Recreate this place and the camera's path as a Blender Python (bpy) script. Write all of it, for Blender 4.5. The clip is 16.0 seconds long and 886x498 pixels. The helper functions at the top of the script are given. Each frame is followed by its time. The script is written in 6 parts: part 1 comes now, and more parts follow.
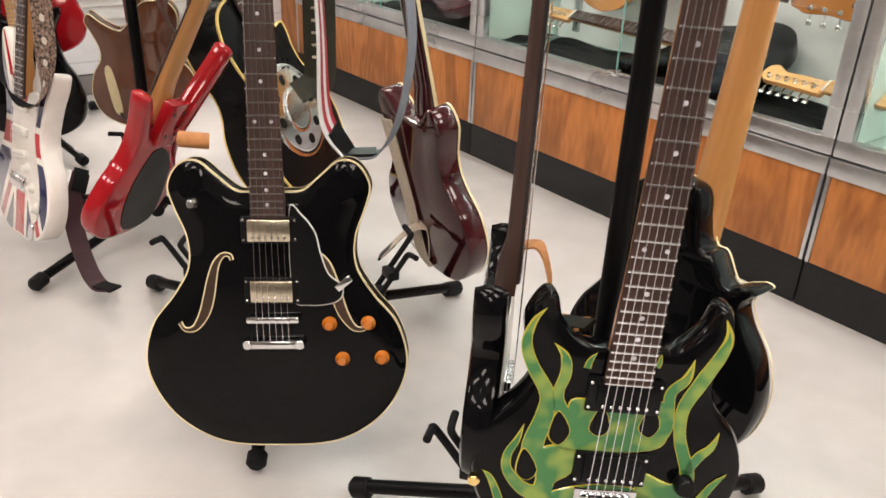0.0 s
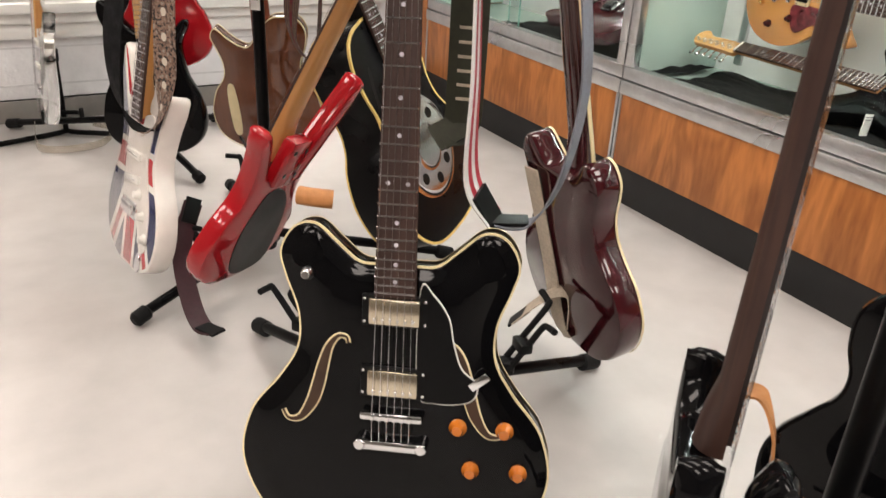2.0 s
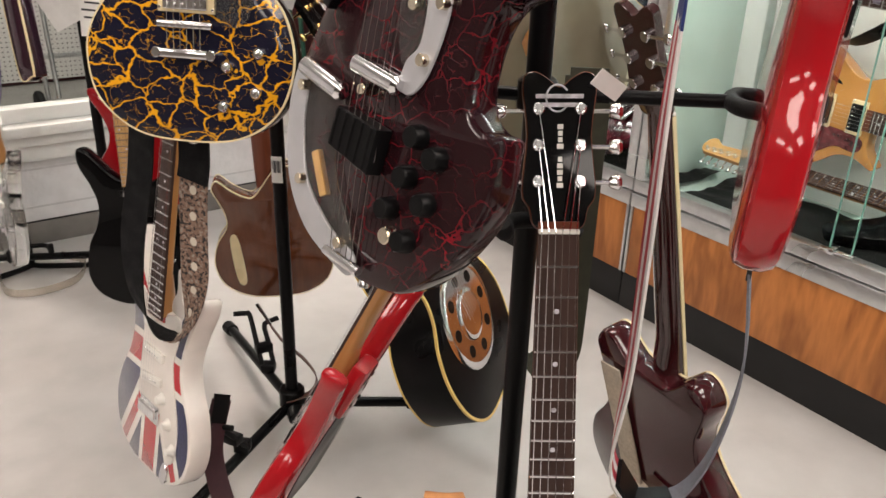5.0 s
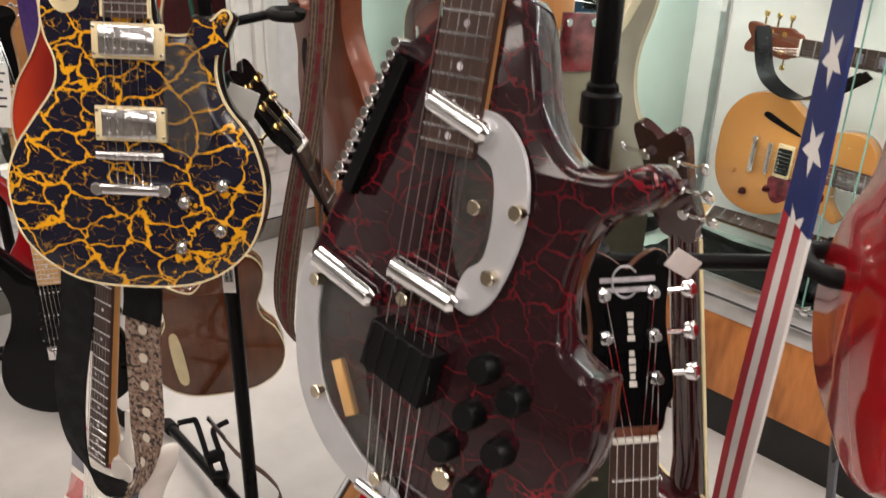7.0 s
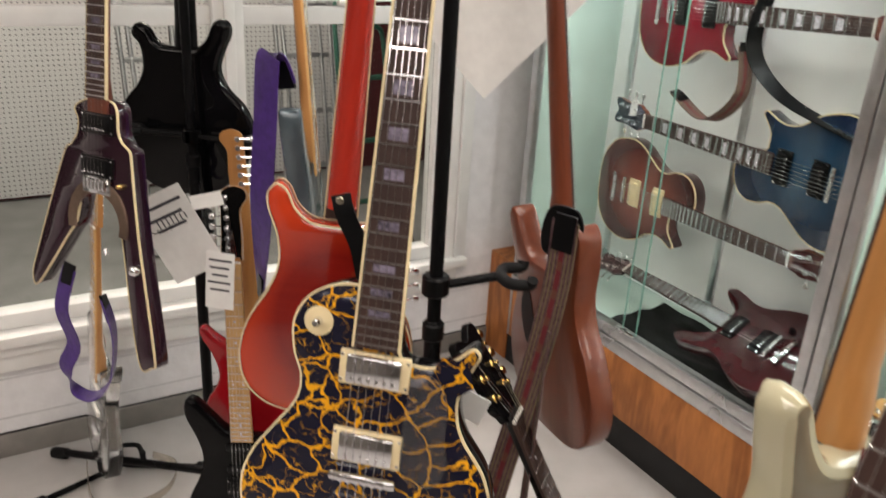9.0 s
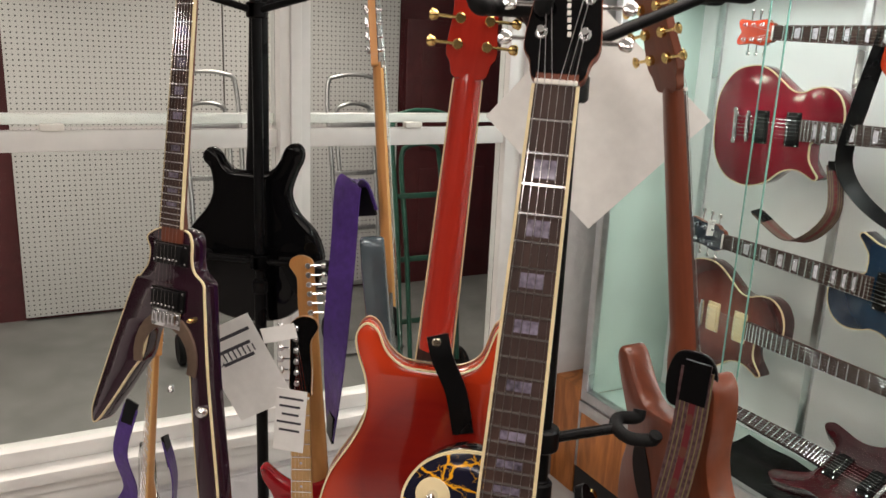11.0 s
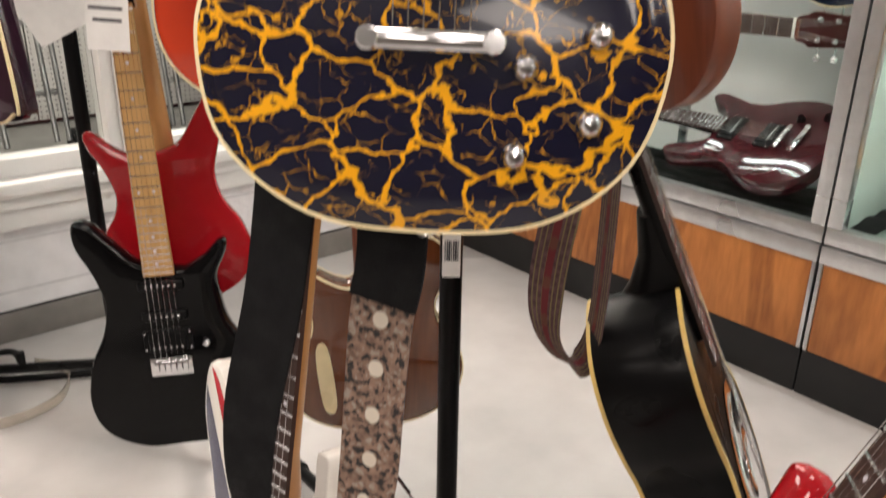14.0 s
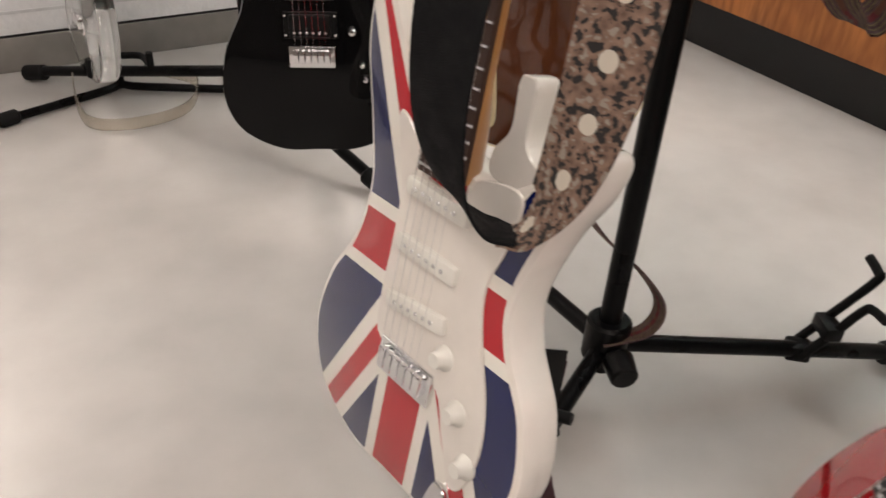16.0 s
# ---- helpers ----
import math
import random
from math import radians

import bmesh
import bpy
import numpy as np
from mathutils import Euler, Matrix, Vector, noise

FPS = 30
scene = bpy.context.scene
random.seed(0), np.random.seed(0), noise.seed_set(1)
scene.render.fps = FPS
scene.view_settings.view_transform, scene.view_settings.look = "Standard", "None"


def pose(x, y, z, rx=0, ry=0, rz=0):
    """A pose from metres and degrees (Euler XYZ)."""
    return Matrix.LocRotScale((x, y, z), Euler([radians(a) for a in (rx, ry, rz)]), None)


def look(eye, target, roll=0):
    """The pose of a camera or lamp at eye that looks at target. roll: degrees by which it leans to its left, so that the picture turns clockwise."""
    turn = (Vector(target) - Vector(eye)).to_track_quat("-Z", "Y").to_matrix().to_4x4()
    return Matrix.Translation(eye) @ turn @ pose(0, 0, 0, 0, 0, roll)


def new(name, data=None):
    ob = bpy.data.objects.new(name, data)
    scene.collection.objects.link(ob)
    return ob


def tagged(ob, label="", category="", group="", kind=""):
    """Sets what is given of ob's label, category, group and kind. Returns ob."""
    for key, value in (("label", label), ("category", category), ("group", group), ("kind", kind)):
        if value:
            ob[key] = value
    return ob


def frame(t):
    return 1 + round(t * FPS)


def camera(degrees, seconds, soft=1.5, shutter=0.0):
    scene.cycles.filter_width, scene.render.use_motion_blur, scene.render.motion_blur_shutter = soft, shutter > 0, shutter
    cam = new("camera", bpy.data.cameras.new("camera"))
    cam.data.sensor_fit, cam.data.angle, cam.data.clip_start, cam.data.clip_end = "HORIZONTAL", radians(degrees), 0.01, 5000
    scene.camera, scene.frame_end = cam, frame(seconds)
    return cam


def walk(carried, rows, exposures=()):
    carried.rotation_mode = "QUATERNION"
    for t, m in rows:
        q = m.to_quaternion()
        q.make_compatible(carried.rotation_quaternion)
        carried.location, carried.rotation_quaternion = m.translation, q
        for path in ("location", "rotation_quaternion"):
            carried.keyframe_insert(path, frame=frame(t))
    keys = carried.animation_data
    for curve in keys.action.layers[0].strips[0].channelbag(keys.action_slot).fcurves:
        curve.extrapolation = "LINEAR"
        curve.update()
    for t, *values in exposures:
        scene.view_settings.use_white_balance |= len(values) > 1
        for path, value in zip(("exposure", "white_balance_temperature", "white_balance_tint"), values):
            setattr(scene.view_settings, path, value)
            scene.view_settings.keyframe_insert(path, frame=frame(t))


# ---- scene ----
cam = camera(58.0, 16.0, shutter=0.3)
PATH = [
    (0, (0.139, 0.072, 1.129), (0.094, 1.868, 0.251), 2.6),
    (0.5, (0.128, 0.139, 1.068), (0.022, 1.932, 0.19), 3.2),
    (1, (0.105, 0.197, 1.072), (-0.092, 1.984, 0.196), 3.6),
    (1.5, (0.069, 0.276, 1.101), (-0.204, 2.053, 0.225), 3.4),
    (2, (0.03, 0.36, 1.123), (-0.272, 2.135, 0.253), 3.2),
    (2.5, (-0.019, 0.388, 1.201), (-0.329, 2.168, 0.343), 3.2),
    (3, (-0.051, 0.46, 1.273), (-0.356, 2.243, 0.422), 3.0),
    (3.5, (-0.072, 0.536, 1.354), (-0.36, 2.327, 0.513), 2.9),
    (4, (-0.122, 0.547, 1.41), (-0.398, 2.345, 0.578), 2.8),
    (4.2, (-0.168, 0.549, 1.411), (-0.437, 2.35, 0.585), 2.6),
    (6.3, (-0.416, 0.788, 1.396), (-0.326, 2.607, 0.569), 1.3),
    (6.5, (-0.431, 0.81, 1.426), (-0.343, 2.629, 0.598), 1.2),
    (7, (-0.465, 0.845, 1.532), (-0.378, 2.672, 0.723), 1.3),
    (7.5, (-0.509, 0.869, 1.626), (-0.423, 2.702, 0.829), 1.2),
    (8, (-0.554, 0.882, 1.724), (-0.491, 2.719, 0.936), 1.6),
    (8.5, (-0.594, 0.961, 1.826), (-0.672, 2.787, 1.013), 3.2),
    (9, (-0.631, 1.067, 1.911), (-0.91, 2.901, 1.164), 3.4),
    (9.5, (-0.685, 1.142, 1.981), (-1.072, 3.019, 1.401), 3.4),
    (9.7, (-0.689, 1.133, 2.009), (-1.11, 3.021, 1.501), 2.8),
    (11.8, (-0.808, 1.226, 1.749), (-1.123, 3.141, 1.267), 1.4),
    (12, (-0.805, 1.229, 1.696), (-1.07, 3.152, 1.216), 1.2),
    (12.5, (-0.795, 1.239, 1.564), (-0.924, 3.175, 1.082), 0.6),
    (13, (-0.807, 1.265, 1.441), (-0.854, 3.203, 0.952), 0.5),
    (13.5, (-0.833, 1.309, 1.327), (-0.84, 3.234, 0.784), 0.5),
    (14, (-0.854, 1.332, 1.211), (-0.854, 3.189, 0.469), 0.9),
    (14.5, (-0.888, 1.351, 1.097), (-0.903, 3.12, 0.164), 2.2),
    (15, (-0.899, 1.347, 1.017), (-0.968, 3.052, -0.027), 3.0),
    (15.5, (-0.9, 1.361, 0.912), (-1.047, 3.032, -0.176), 3.3),
    (16, (-0.968, 1.433, 0.907), (-1.192, 3.066, -0.226), 3.3),
]

walk(cam, [(t, look(eye, target, roll)) for t, eye, target, roll in PATH],
     ((0, 0.1), (3, -0.02), (4, -0.1), (6.5, -0.3), (7.5, -0.12), (8.5, -0.18), (9.2, -0.46), (12.5, -0.54), (13.5, -0.42), (14, -0.02), (15, -0.2), (15.5, -0.3), (16, -0.32)))

from mathutils.geometry import tessellate_polygon

# ---- light ----
world = bpy.data.worlds.new("world")
scene.world = world
world.use_nodes = True
world.node_tree.nodes["Background"].inputs[0].default_value = (0.75, 0.82, 1.0, 1)
world.node_tree.nodes["Background"].inputs[1].default_value = 0.05
CEILING_WATTS, CASE_WATTS, HALL_WATTS = 17.0, 10.0, 44.0

GS = 1.13  # all guitars share this scale
A40 = radians(40)
NRM = Vector((math.cos(A40), math.sin(A40), 0))   # into the showcases
ALG = Vector((-math.sin(A40), math.cos(A40), 0))  # along the showcases, towards the window wall
FRONT, BACK, WALL, CEIL = 2.24, 2.69, 4.12, 2.75


def at(n, s, z):
    """A point from its depth towards the showcases, its distance along them and its height."""
    return NRM * n + ALG * s + Vector((0, 0, z))


ROOM = Matrix.Translation((0, 0, 0)) @ Matrix.Rotation(A40, 4, "Z")  # local x = into the showcases, y = along them


# ---- materials ----
def mat(name, colour, rough=0.5, metal=0.0, coat=0.0, var=0.06, scale=30.0, bump=0.0, bump_scale=80.0, trans=0.0, alpha=1.0, ior=1.45, spec=0.5):
    m = bpy.data.materials.new(name)
    m.use_nodes = True
    t, p = m.node_tree, m.node_tree.nodes["Principled BSDF"]
    p.inputs["Roughness"].default_value, p.inputs["Metallic"].default_value = rough, metal
    p.inputs["Coat Weight"].default_value, p.inputs["Coat Roughness"].default_value = coat, 0.03
    p.inputs["Transmission Weight"].default_value, p.inputs["IOR"].default_value = trans, ior
    p.inputs["Specular IOR Level"].default_value = spec
    p.inputs["Base Color"].default_value = (*colour, 1)
    co = t.nodes.new("ShaderNodeTexCoord")
    if var:
        n1, n2 = t.nodes.new("ShaderNodeTexNoise"), t.nodes.new("ShaderNodeTexNoise")
        n1.inputs["Scale"].default_value, n2.inputs["Scale"].default_value = scale, scale / 9
        n1.inputs["Detail"].default_value = 6
        mix = t.nodes.new("ShaderNodeMath")
        mix.operation = "ADD"
        ramp = t.nodes.new("ShaderNodeMapRange")
        ramp.inputs["From Min"].default_value, ramp.inputs["From Max"].default_value = 0.7, 1.3
        ramp.inputs["To Min"].default_value, ramp.inputs["To Max"].default_value = 1 - var * 2, 1 + var * 2
        mul = t.nodes.new("ShaderNodeMix")
        mul.data_type, mul.blend_type = "RGBA", "MULTIPLY"
        mul.inputs["Factor"].default_value = 1
        mul.inputs[6].default_value = (*colour, 1)
        for n in (n1, n2):
            t.links.new(co.outputs["Object"], n.inputs["Vector"])
        t.links.new(n1.outputs[0], mix.inputs[0])
        t.links.new(n2.outputs[0], mix.inputs[1])
        t.links.new(mix.outputs[0], ramp.inputs["Value"])
        t.links.new(ramp.outputs[0], mul.inputs[7])
        t.links.new(mul.outputs[2], p.inputs["Base Color"])
        rr = t.nodes.new("ShaderNodeMapRange")
        rr.inputs["From Min"].default_value, rr.inputs["From Max"].default_value = 0.3, 0.7
        rr.inputs["To Min"].default_value, rr.inputs["To Max"].default_value = rough * 0.8, min(1, rough * 1.25 + 0.01)
        t.links.new(n2.outputs[0], rr.inputs["Value"])
        t.links.new(rr.outputs[0], p.inputs["Roughness"])
    if bump:
        nb, b = t.nodes.new("ShaderNodeTexNoise"), t.nodes.new("ShaderNodeBump")
        nb.inputs["Scale"].default_value, nb.inputs["Detail"].default_value = bump_scale, 5
        b.inputs["Strength"].default_value, b.inputs["Distance"].default_value = bump, 0.004
        t.links.new(co.outputs["Object"], nb.inputs["Vector"])
        t.links.new(nb.outputs[0], b.inputs["Height"])
        t.links.new(b.outputs[0], p.inputs["Normal"])
    return m


def node_tools(m):
    t = m.node_tree

    def op(kind, *args):
        n = t.nodes.new("ShaderNodeMath")
        n.operation = kind
        for i, a in enumerate(args):
            if isinstance(a, (int, float)):
                n.inputs[i].default_value = a
            else:
                t.links.new(a, n.inputs[i])
        return n.outputs[0]

    def mixc(f, a, b):
        n = t.nodes.new("ShaderNodeMix")
        n.data_type = "RGBA"
        for k, v in ((0, f), (6, a), (7, b)):
            if isinstance(v, tuple):
                n.inputs[k].default_value = (*v, 1)
            elif isinstance(v, (int, float)):
                n.inputs[k].default_value = v
            else:
                t.links.new(v, n.inputs[k])
        return n.outputs[2]

    return t, t.nodes["Principled BSDF"], op, mixc


def wood(name, a, b, scale=14.0, stretch=(1.0, 1.0, 0.08), rough=0.4, coat=0.0, dist=3.0):
    """Streaked grain along the object's long axis, with finer pores."""
    m = mat(name, a, rough, 0, coat, 0)
    t, p, op, mixc = node_tools(m)
    co, mp = t.nodes.new("ShaderNodeTexCoord"), t.nodes.new("ShaderNodeMapping")
    info = t.nodes.new("ShaderNodeObjectInfo")
    off = t.nodes.new("ShaderNodeVectorMath")
    off.operation = "ADD"
    t.links.new(co.outputs["Object"], off.inputs[0])
    shift = op("MULTIPLY", info.outputs["Random"], 7.0)
    t.links.new(shift, off.inputs[1])
    mp.inputs["Scale"].default_value = stretch
    t.links.new(off.outputs[0], mp.inputs["Vector"])
    w = t.nodes.new("ShaderNodeTexNoise")
    w.inputs["Scale"].default_value, w.inputs["Detail"].default_value, w.inputs["Distortion"].default_value = scale, 3, dist
    f = t.nodes.new("ShaderNodeTexNoise")
    f.inputs["Scale"].default_value, f.inputs["Detail"].default_value = scale * 12, 4
    t.links.new(mp.outputs[0], w.inputs["Vector"])
    t.links.new(mp.outputs[0], f.inputs["Vector"])
    rings = op("SINE", op("MULTIPLY", w.outputs[0], 26.0))
    g = op("ADD", op("MULTIPLY", rings, 0.22), op("ADD", op("MULTIPLY", f.outputs[0], 0.7), 0.1))
    g = op("MINIMUM", op("MAXIMUM", g, 0.0), 1.0)
    t.links.new(mixc(g, a, b), p.inputs["Base Color"])
    bn = t.nodes.new("ShaderNodeBump")
    bn.inputs["Strength"].default_value, bn.inputs["Distance"].default_value = 0.08, 0.002
    t.links.new(f.outputs[0], bn.inputs["Height"])
    t.links.new(bn.outputs[0], p.inputs["Normal"])
    return m


def crackle(name, ground, line, width, scale, fade=0.0, rough=0.12):
    """Lacquer with branching cracks: cell edges bent by noise, at two sizes."""
    m = mat(name, ground, rough, 0, 0.3, 0, spec=0.3)
    t, p, op, mixc = node_tools(m)
    co = t.nodes.new("ShaderNodeTexCoord")
    flat = t.nodes.new("ShaderNodeMapping")
    flat.inputs["Scale"].default_value = (0.85, 1.12, 1.0)
    nz, vm = t.nodes.new("ShaderNodeTexNoise"), t.nodes.new("ShaderNodeVectorMath")
    nz.inputs["Scale"].default_value, nz.inputs["Detail"].default_value = scale * 1.3, 5
    t.links.new(co.outputs["Object"], flat.inputs["Vector"])
    t.links.new(flat.outputs[0], nz.inputs["Vector"])
    vm.operation = "MULTIPLY_ADD"
    t.links.new(nz.outputs[1], vm.inputs[0])
    vm.inputs[1].default_value = (0.9 / scale,) * 3
    t.links.new(flat.outputs[0], vm.inputs[2])
    jag = t.nodes.new("ShaderNodeTexNoise")
    jag.inputs["Scale"].default_value, jag.inputs["Detail"].default_value = scale * 7, 2
    t.links.new(flat.outputs[0], jag.inputs["Vector"])
    out = []
    for sc, wd, cut in ((scale, width, 0.1), (scale * 2.3, width * 1.2, 0.44)):
        v = t.nodes.new("ShaderNodeTexVoronoi")
        v.feature = "DISTANCE_TO_EDGE"
        v.inputs["Scale"].default_value = sc
        t.links.new(vm.outputs[0], v.inputs["Vector"])
        n2 = t.nodes.new("ShaderNodeTexNoise")
        n2.inputs["Scale"].default_value = sc * 0.75
        t.links.new(flat.outputs[0], n2.inputs["Vector"])
        wid = op("MULTIPLY", op("MINIMUM", op("MAXIMUM", op("SUBTRACT", n2.outputs[0], cut), 0.0), 0.45), wd * 2.4)
        wid = op("MULTIPLY", wid, op("ADD", op("MULTIPLY", jag.outputs[0], 1.6), 0.2))
        out.append(op("SUBTRACT", 1.0, op("MINIMUM", op("DIVIDE", v.outputs[0], op("ADD", wid, 1e-4)), 1.0)))
    k = op("MAXIMUM", op("MINIMUM", op("MULTIPLY", out[0], 3.0), 1.0), op("MINIMUM", op("MULTIPLY", out[1], 2.2), 0.85))
    if fade:
        n3 = t.nodes.new("ShaderNodeTexNoise")
        n3.inputs["Scale"].default_value = 9
        t.links.new(co.outputs["Object"], n3.inputs["Vector"])
        k = op("MULTIPLY", k, op("MAXIMUM", 0.0, op("MULTIPLY", op("SUBTRACT", n3.outputs[0], fade), 3.0)))
    t.links.new(mixc(k, ground, line), p.inputs["Base Color"])
    bn = t.nodes.new("ShaderNodeBump")
    bn.inputs["Strength"].default_value, bn.inputs["Distance"].default_value = 0.15, 0.001
    t.links.new(k, bn.inputs["Height"])
    t.links.new(bn.outputs[0], p.inputs["Normal"])
    return m


def flag_paint(name):
    """Crosses and diagonals in red and white on blue, in the body's own coordinates."""
    m = mat(name, (0.03, 0.06, 0.25), 0.15, 0, 0.8, 0)
    t, p, op, mixc = node_tools(m)
    co, sep = t.nodes.new("ShaderNodeTexCoord"), t.nodes.new("ShaderNodeSeparateXYZ")
    t.links.new(co.outputs["Object"], sep.inputs[0])
    x, y = sep.outputs[0], op("SUBTRACT", sep.outputs[1], 0.232)
    ax, ay = op("ABSOLUTE", x), op("ABSOLUTE", y)
    d1 = op("ABSOLUTE", op("SUBTRACT", op("MULTIPLY", y, 0.47), op("MULTIPLY", x, 0.88)))
    d2 = op("ABSOLUTE", op("ADD", op("MULTIPLY", y, 0.47), op("MULTIPLY", x, 0.88)))
    d = op("MINIMUM", d1, d2)
    cross = op("MINIMUM", ax, ay)
    c = mixc(op("LESS_THAN", d, 0.027), (0.007, 0.013, 0.08), (0.8, 0.76, 0.7))
    c = mixc(op("LESS_THAN", d, 0.011), c, (0.46, 0.012, 0.022))
    c = mixc(op("LESS_THAN", cross, 0.04), c, (0.8, 0.76, 0.7))
    c = mixc(op("LESS_THAN", cross, 0.026), c, (0.46, 0.012, 0.022))
    t.links.new(c, p.inputs["Base Color"])
    return m


def stars_stripes(name):
    m = mat(name, (0.7, 0.7, 0.7), 0.5, 0, 0.1, 0)
    t, p, op, mixc = node_tools(m)
    co, sep = t.nodes.new("ShaderNodeTexCoord"), t.nodes.new("ShaderNodeSeparateXYZ")
    t.links.new(co.outputs["UV"], sep.inputs[0])
    u, v = sep.outputs[0], sep.outputs[1]
    stripe = op("GREATER_THAN", op("FRACT", op("MULTIPLY", u, 2.0)), 0.5)
    c = mixc(stripe, (0.75, 0.73, 0.72), (0.42, 0.02, 0.04))
    blue = op("LESS_THAN", v, 0.4)
    c = mixc(blue, c, (0.012, 0.025, 0.13))
    sx = op("MULTIPLY", op("SUBTRACT", u, 0.5), 0.06)
    sy = op("MULTIPLY", op("SUBTRACT", op("FRACT", op("MULTIPLY", v, 16.0)), 0.5), 0.074)
    rad = op("SQRT", op("ADD", op("MULTIPLY", sx, sx), op("MULTIPLY", sy, sy)))
    turn = op("ADD", op("MULTIPLY", op("ARCTAN2", sx, sy), 5 / (2 * math.pi)), 10.5)
    tip = op("MULTIPLY", op("ABSOLUTE", op("SUBTRACT", op("FRACT", turn), 0.5)), 2.0)
    lobe = op("SUBTRACT", 0.026, op("MULTIPLY", op("SQRT", tip), 0.0165))
    c = mixc(op("MULTIPLY", blue, op("LESS_THAN", rad, lobe)), c, (0.78, 0.76, 0.74))
    t.links.new(c, p.inputs["Base Color"])
    return m


def patterned(name, ground, spot, scale, rough=0.7, lines=False):
    """Woven or printed strap: spots and bands along the strap."""
    m = mat(name, ground, rough, 0, 0, 0)
    t, p, op, mixc = node_tools(m)
    co, sep = t.nodes.new("ShaderNodeTexCoord"), t.nodes.new("ShaderNodeSeparateXYZ")
    t.links.new(co.outputs["UV"], sep.inputs[0])
    u, v = sep.outputs[0], op("MULTIPLY", sep.outputs[1], scale)
    fv = op("ABSOLUTE", op("SUBTRACT", op("FRACT", v), 0.5))
    fu = op("ABSOLUTE", op("SUBTRACT", u, 0.5))
    blob = op("LESS_THAN", op("ADD", op("MULTIPLY", fv, fv), op("MULTIPLY", fu, op("MULTIPLY", fu, 2.0))), 0.03)
    v2 = t.nodes.new("ShaderNodeTexVoronoi")
    v2.inputs["Scale"].default_value = 120
    t.links.new(co.outputs["Object"], v2.inputs["Vector"])
    c = mixc(op("MULTIPLY", v2.outputs[0], 0.8), ground, tuple(min(1, g * 2.6 + 0.05) for g in ground))
    if lines:
        band = op("GREATER_THAN", op("FRACT", op("MULTIPLY", u, 7.0)), 0.72)
        c = mixc(band, c, (0.16, 0.13, 0.06))
        c = mixc(op("LESS_THAN", fu, 0.1), c, (0.12, 0.01, 0.015))
        blob = op("MULTIPLY", blob, 0.4)
    else:
        n4 = t.nodes.new("ShaderNodeTexNoise")
        n4.inputs["Scale"].default_value, n4.inputs["Detail"].default_value = 130, 3
        t.links.new(co.outputs["Object"], n4.inputs["Vector"])
        c = mixc(op("GREATER_THAN", n4.outputs[0], 0.56), c, (0.02, 0.018, 0.018))
        c = mixc(op("LESS_THAN", n4.outputs[0], 0.4), c, (0.3, 0.26, 0.22))
    c = mixc(blob, c, spot)
    t.links.new(c, p.inputs["Base Color"])
    return m


def pegboard(name):
    m = mat(name, (0.6, 0.59, 0.57), 0.6, 0, 0, 0)
    t, p, op, mixc = node_tools(m)
    co, sep = t.nodes.new("ShaderNodeTexCoord"), t.nodes.new("ShaderNodeSeparateXYZ")
    t.links.new(co.outputs["Object"], sep.inputs[0])
    fx = op("SUBTRACT", op("FRACT", op("MULTIPLY", sep.outputs[0], 30.0)), 0.5)
    fz = op("SUBTRACT", op("FRACT", op("MULTIPLY", sep.outputs[2], 30.0)), 0.5)
    hole = op("LESS_THAN", op("ADD", op("MULTIPLY", fx, fx), op("MULTIPLY", fz, fz)), 0.025)
    t.links.new(mixc(hole, (0.6, 0.59, 0.57), (0.05, 0.05, 0.05)), p.inputs["Base Color"])
    return m


def burst(name, inner, outer, r0, r1, cy=0.2, flame=0.0):
    m = mat(name, inner, 0.12, 0, 0.8, 0)
    t, p, op, mixc = node_tools(m)
    co, sep = t.nodes.new("ShaderNodeTexCoord"), t.nodes.new("ShaderNodeSeparateXYZ")
    t.links.new(co.outputs["Object"], sep.inputs[0])
    y = op("SUBTRACT", sep.outputs[1], cy)
    r = op("SQRT", op("ADD", op("MULTIPLY", sep.outputs[0], sep.outputs[0]), op("MULTIPLY", y, op("MULTIPLY", y, 0.6))))
    k = op("MINIMUM", op("MAXIMUM", op("DIVIDE", op("SUBTRACT", r, r0), r1 - r0), 0.0), 1.0)
    n = t.nodes.new("ShaderNodeTexNoise")
    n.inputs["Scale"].default_value, n.inputs["Detail"].default_value = 16, 4
    mp = t.nodes.new("ShaderNodeMapping")
    mp.inputs["Scale"].default_value = (0.5, 5.0, 1)
    t.links.new(co.outputs["Object"], mp.inputs["Vector"])
    t.links.new(mp.outputs[0], n.inputs["Vector"])
    c = mixc(k, inner, outer)
    c = mixc(op("MULTIPLY", n.outputs[0], flame), c, outer)
    t.links.new(c, p.inputs["Base Color"])
    return m


def flame_paint(name):
    """Airbrushed green with soft yellow-green patches."""
    m = mat(name, (0.06, 0.22, 0.06), 0.12, 0, 0.4, 0)
    t, p, op, mixc = node_tools(m)
    co, n = t.nodes.new("ShaderNodeTexCoord"), t.nodes.new("ShaderNodeTexNoise")
    n.inputs["Scale"].default_value, n.inputs["Detail"].default_value = 28, 1
    t.links.new(co.outputs["Object"], n.inputs["Vector"])
    k = op("MINIMUM", op("MAXIMUM", op("MULTIPLY", op("SUBTRACT", n.outputs[0], 0.46), 6.0), 0.0), 1.0)
    t.links.new(mixc(k, (0.05, 0.19, 0.055), (0.23, 0.33, 0.06)), p.inputs["Base Color"])
    return m


